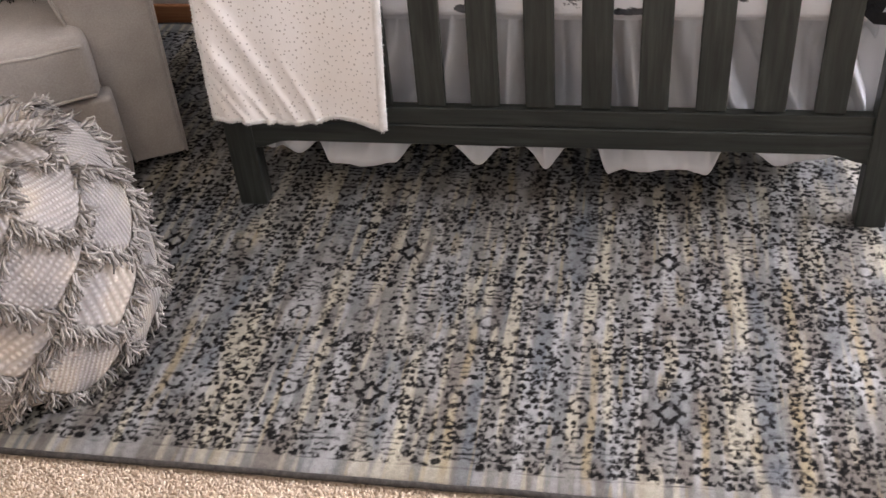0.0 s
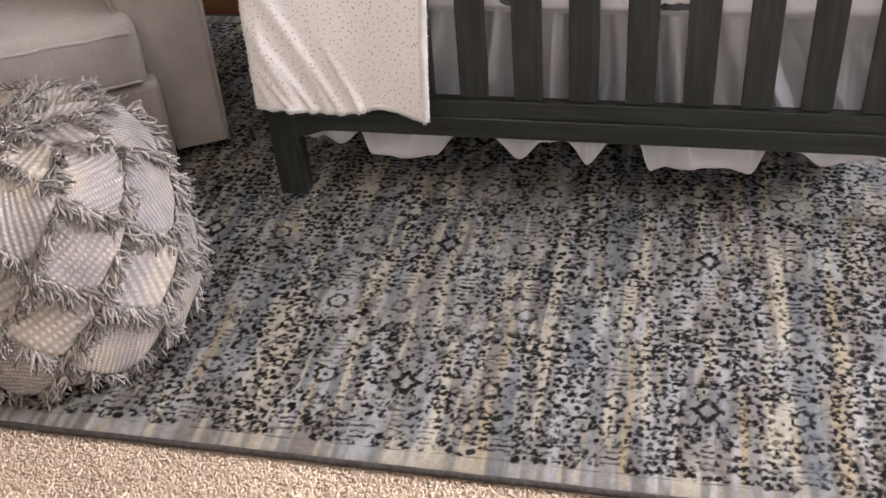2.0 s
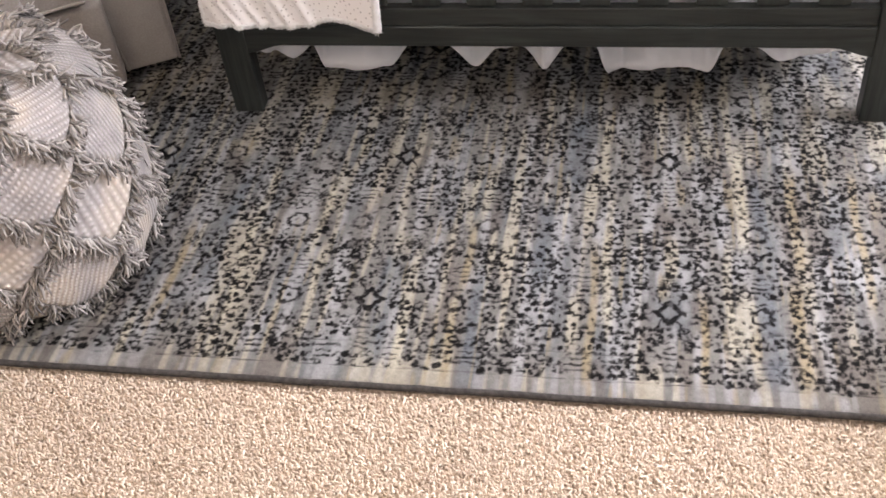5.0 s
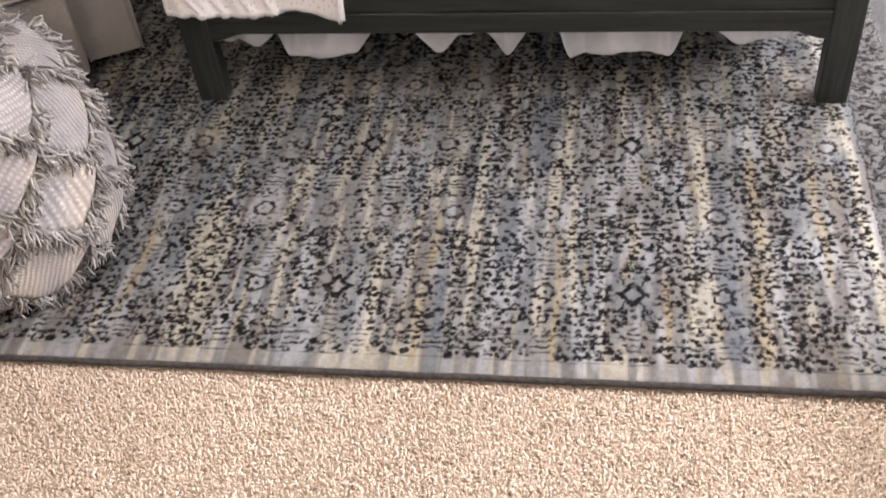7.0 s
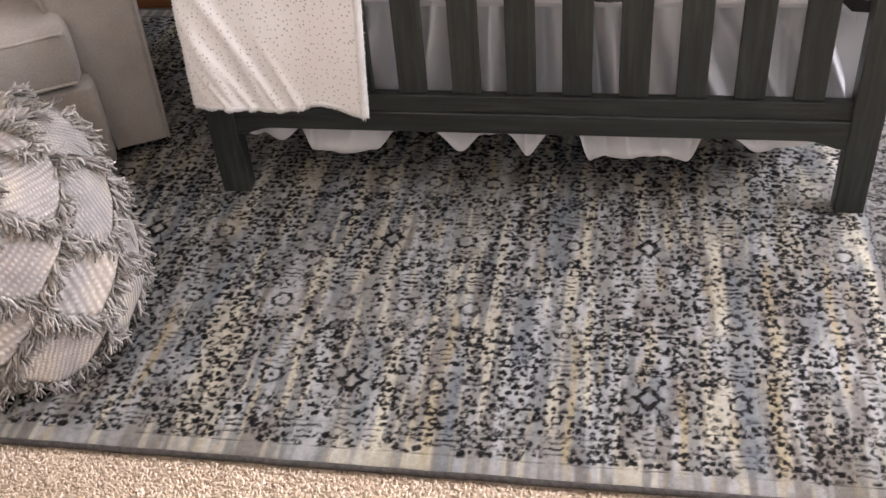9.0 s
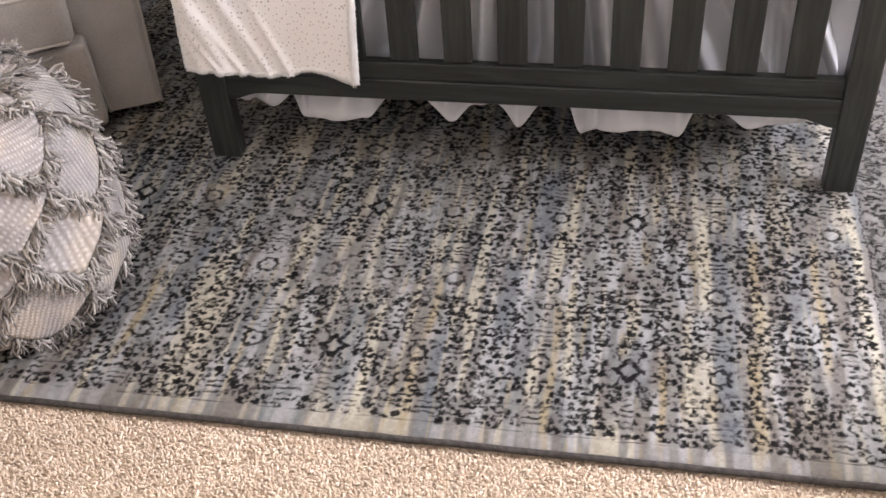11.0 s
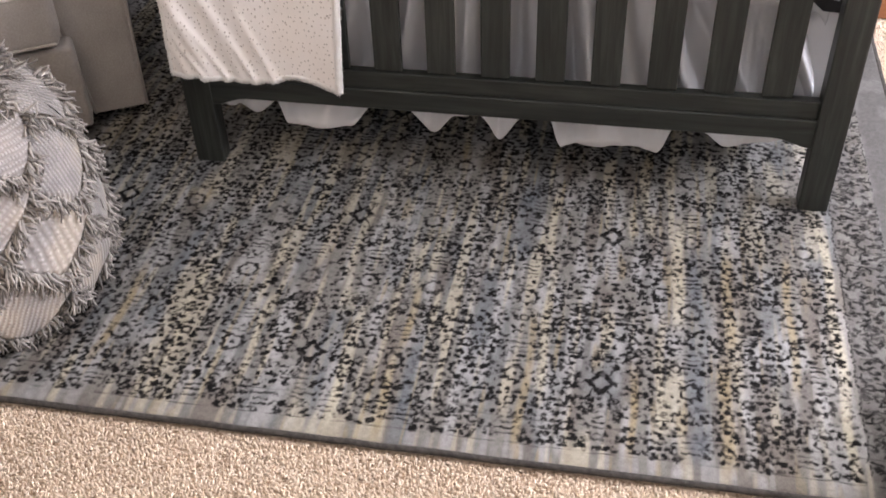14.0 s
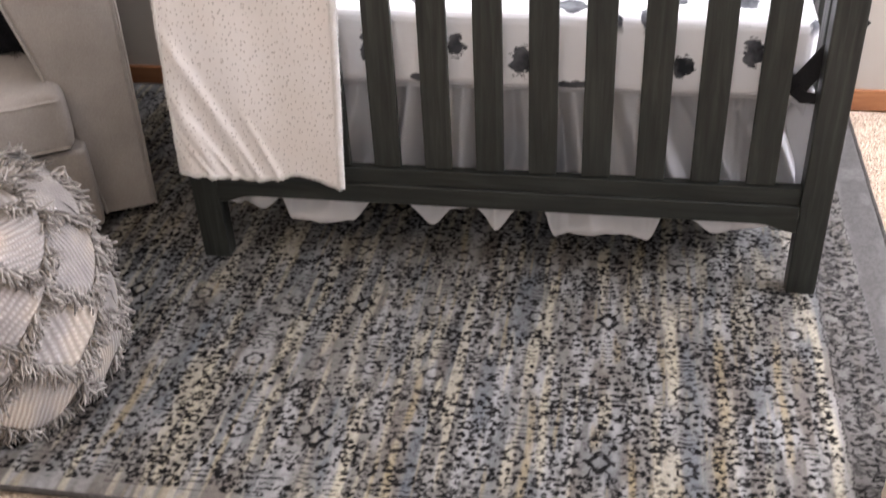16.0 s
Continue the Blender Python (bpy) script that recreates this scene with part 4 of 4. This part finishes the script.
def pillow_point(a, b):
    n = 0.42
    ca, sa, cb, sb = math.cos(a), math.sin(a), math.cos(b), math.sin(b)

    def pw(v, e):
        return math.copysign(abs(v) ** e, v)
    return Vector((0.21 * pw(cb, n) * pw(ca, n), 0.085 * pw(cb, 0.9) * pw(sa, 1.0), 0.20 + 0.20 * pw(sb, n)))


bm = bmesh.new()
bmesh.ops.create_uvsphere(bm, u_segments=40, v_segments=24, radius=1.0)
for v in bm.verts:
    v.co = pillow_point(math.atan2(v.co.y, v.co.x), math.asin(max(-1, min(1, v.co.z))))
part("cover", bm, MAT["fur"], fur, smooth=True)
roots = []
for _ in range(5200):
    a, b = rnd.uniform(-math.pi, math.pi), math.asin(rnd.uniform(-1, 1))
    p = pillow_point(a, b)
    out = (p - Vector((0, 0, 0.20))).normalized()
    side = Vector((rnd.gauss(0, 1), rnd.gauss(0, 1), rnd.gauss(-0.6, 1))) * 0.010
    ln = rnd.uniform(0.012, 0.026)
    roots.append(([p - out * 0.002, p + out * ln * 0.6 + side * 0.4, p + out * ln + side], 0.0011))
strands("shag", roots, MAT["fur"], fur, "stuff")

# ---- fringed pouf ----
PC, PR, PMID, PUP = Vector((-0.288, -0.462, 0.0)), 0.254, 0.140, 0.296
pouf = empty("pouf", pose(PC.x, PC.y, 0.0, 0, 0, 20), "grey-cream woven pouf with scalloped rows of shaggy fringe", "pouf")


def pouf_profile():
    """Radius and height at even steps along the side, from the floor's rim to the top's middle."""
    fine = []
    for k in range(601):
        a = -1.25 + (math.pi / 2 + 1.25) * k / 600
        sn = math.sin(a)
        r = PR * abs(math.cos(a)) ** 0.36
        z = PMID + (PUP if sn > 0 else PMID / math.sin(1.25) ** 0.775) * math.copysign(abs(sn) ** 0.775, sn)
        fine.append((r, max(z, 0.004)))
    run = [0.0]
    for (ra, za), (rb, zb) in zip(fine, fine[1:]):
        run.append(run[-1] + math.hypot(rb - ra, zb - za))
    even, k = [], 0
    for q in range(201):
        want = run[-1] * q / 200
        while k < 599 and run[k + 1] < want:
            k += 1
        f = (want - run[k]) / max(run[k + 1] - run[k], 1e-9)
        even.append(tuple(p + (b - p) * min(f, 1.0) for p, b in zip(fine[k], fine[k + 1])))
    return even, run[-1]


PROFILE, PLEN = pouf_profile()


def pouf_point(a, t, out=0.0):
    """a: angle; t: 0 at the floor's rim to 1 at the top's middle, along the profile."""
    q = min(max(t, 0.0), 1.0) * 200
    k = min(int(q), 199)
    (ra, za), (rb, zb) = PROFILE[k], PROFILE[k + 1]
    (rc, zc), (rd, zd) = PROFILE[max(k - 4, 0)], PROFILE[min(k + 5, 200)]
    f = q - k
    r, z = ra + (rb - ra) * f, za + (zb - za) * f
    dr, dz = rd - rc, zd - zc
    ln = math.hypot(dr, dz) or 1.0
    r, z = r + out * dz / ln, z - out * dr / ln
    return Vector((r * math.cos(a), r * math.sin(a), z))


NA = 9
ROWS = [0.075, 0.235, 0.395, 0.555, 0.715, 0.865]
RISE = 0.125


def scallop(row, a):
    """How far along the profile the lower edge of a row of flaps lies at angle a."""
    ph = (a * NA / (2 * math.pi) + 0.5 * (row % 2)) % 1.0
    return ROWS[row] + RISE * abs(2 * ph - 1) ** 1.2 + 0.014 * math.sin(3 * a + 5 * row) + 0.008 * math.sin(11 * a + 3 * row)


def pouf_patch(a, t):
    """The flap at a place: its row (-1 under the lowest), its number in the row, the way up from its edge."""
    best = (-1, 0, t)
    for r in range(len(ROWS)):
        d = t - scallop(r, a)
        if d > 0:
            best = (r, int(a * NA / (2 * math.pi) + 0.5 * (r % 2)), d)
    return best


def pouf_skin(u, v):
    a = 2 * math.pi * u
    r, _, d = pouf_patch(a, v)
    puff = 0.004 if r < 0 else 0.013 * math.exp(-d / 0.09) * min(1.0, d / 0.030) + 0.004
    return pouf_point(a, v, puff + 0.004 * noise.noise(Vector((u * 34, v * 12, 0))))


bm = sheet(300, 140, pouf_skin)
bm.normal_update()
uvs = bm.loops.layers.uv.active
for f in bm.faces:
    c = f.calc_center_median()
    mid_u = sum(lp[uvs].uv.x for lp in f.loops) / 4
    mid_v = sum(lp[uvs].uv.y for lp in f.loops) / 4
    r, n, _ = pouf_patch(2 * math.pi * mid_u, mid_v)
    way = random.Random(r * 31 + n % NA)
    turn = way.choice((0.0, 0.0, 0.35, -0.5, 1.57, 1.2)) + way.uniform(-0.15, 0.15)
    size = way.choice((0.62, 0.8, 1.0, 1.1))
    top = r >= 4
    for lp in f.loops:
        p, q = (lp.vert.co.x, lp.vert.co.y) if top else (lp[uvs].uv.x * 6.283 * PR, lp[uvs].uv.y * PLEN)
        lp[uvs].uv = (size * (p * math.cos(turn) - q * math.sin(turn)) + n * 0.37, size * (p * math.sin(turn) + q * math.cos(turn)) + r * 0.53)
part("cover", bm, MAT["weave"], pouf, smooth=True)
bm = bmesh.new()
bmesh.ops.create_circle(bm, cap_ends=True, segments=48, radius=PROFILE[0][0], matrix=Matrix.Translation((0, 0, 0.003)))
part("base", bm, MAT["weave"], pouf)
for r in range(len(ROWS)):
    roots = []
    rim = pouf_point(0.0, ROWS[r] + RISE / 2).x
    for clump in range(int(rim * 6.283 / 0.0082 * 1.45)):
        a0 = 2 * math.pi * rnd.random()
        lean, lift, sink = rnd.gauss(0, 0.60), rnd.uniform(0.25, 1.10), rnd.uniform(0.4, 1.1)
        for _ in range(rnd.randint(3, 7)):
            a = a0 + rnd.gauss(0, 0.0040) / rim
            t = scallop(r, a % (2 * math.pi)) + rnd.uniform(-0.006, 0.022)
            p, q = pouf_point(a, t, 0.012), pouf_point(a, t, 0.040)
            out = (q - p).normalized()
            down = (pouf_point(a, max(t - 0.04, 0.0)) - pouf_point(a, t + 0.01)).normalized()
            side = out.cross(down)
            ln = rnd.uniform(0.022, 0.042)
            w = side * (lean + rnd.gauss(0, 0.28)) + out * (lift + rnd.gauss(0, 0.18)) + down * (sink + rnd.gauss(0, 0.15))
            bend = Vector((rnd.gauss(0, 1), rnd.gauss(0, 1), rnd.gauss(-0.5, 0.9))) * 1.25
            pts = [p]
            for k in range(1, 6):
                f = k / 5
                d = (w + bend * f * f + down * 0.8 * f + side * 0.55 * math.sin(5 * f + a * 300)).normalized()
                pts.append(pts[-1] + d * ln * 0.2)
            for z in pts:
                z.z = max(z.z, 0.004)
            roots.append((pts, rnd.uniform(0.0026, 0.0042)))
    strands("fringe", roots, MAT["fringe"], pouf, "stuff")

# ---- knitted floor cushion at the rug's corner ----
knit = empty("floor_cushion", pose(1.678, -0.738, 0.0), "round cream knitted floor cushion at the rug corner", "floor cushion")


def knit_skin(u, v):
    a, b = 2 * math.pi * u, math.pi * (v - 0.5)
    r = 0.285 * abs(math.cos(b)) ** 0.62
    lean = 5 * v + 0.5 * math.sin(3 * a)
    rib = 1 + 0.010 * math.sin(26 * a + lean) + 0.005 * math.sin(61 * a - 11 * v) * math.sin(34 * v + 2 * math.sin(5 * a))
    return Vector((r * rib * math.cos(a), r * rib * math.sin(a), 0.108 + 0.108 * math.copysign(abs(math.sin(b)) ** 0.8, b)))


part("cover", sheet(208, 40, knit_skin), MAT["knit"], knit, smooth=True)
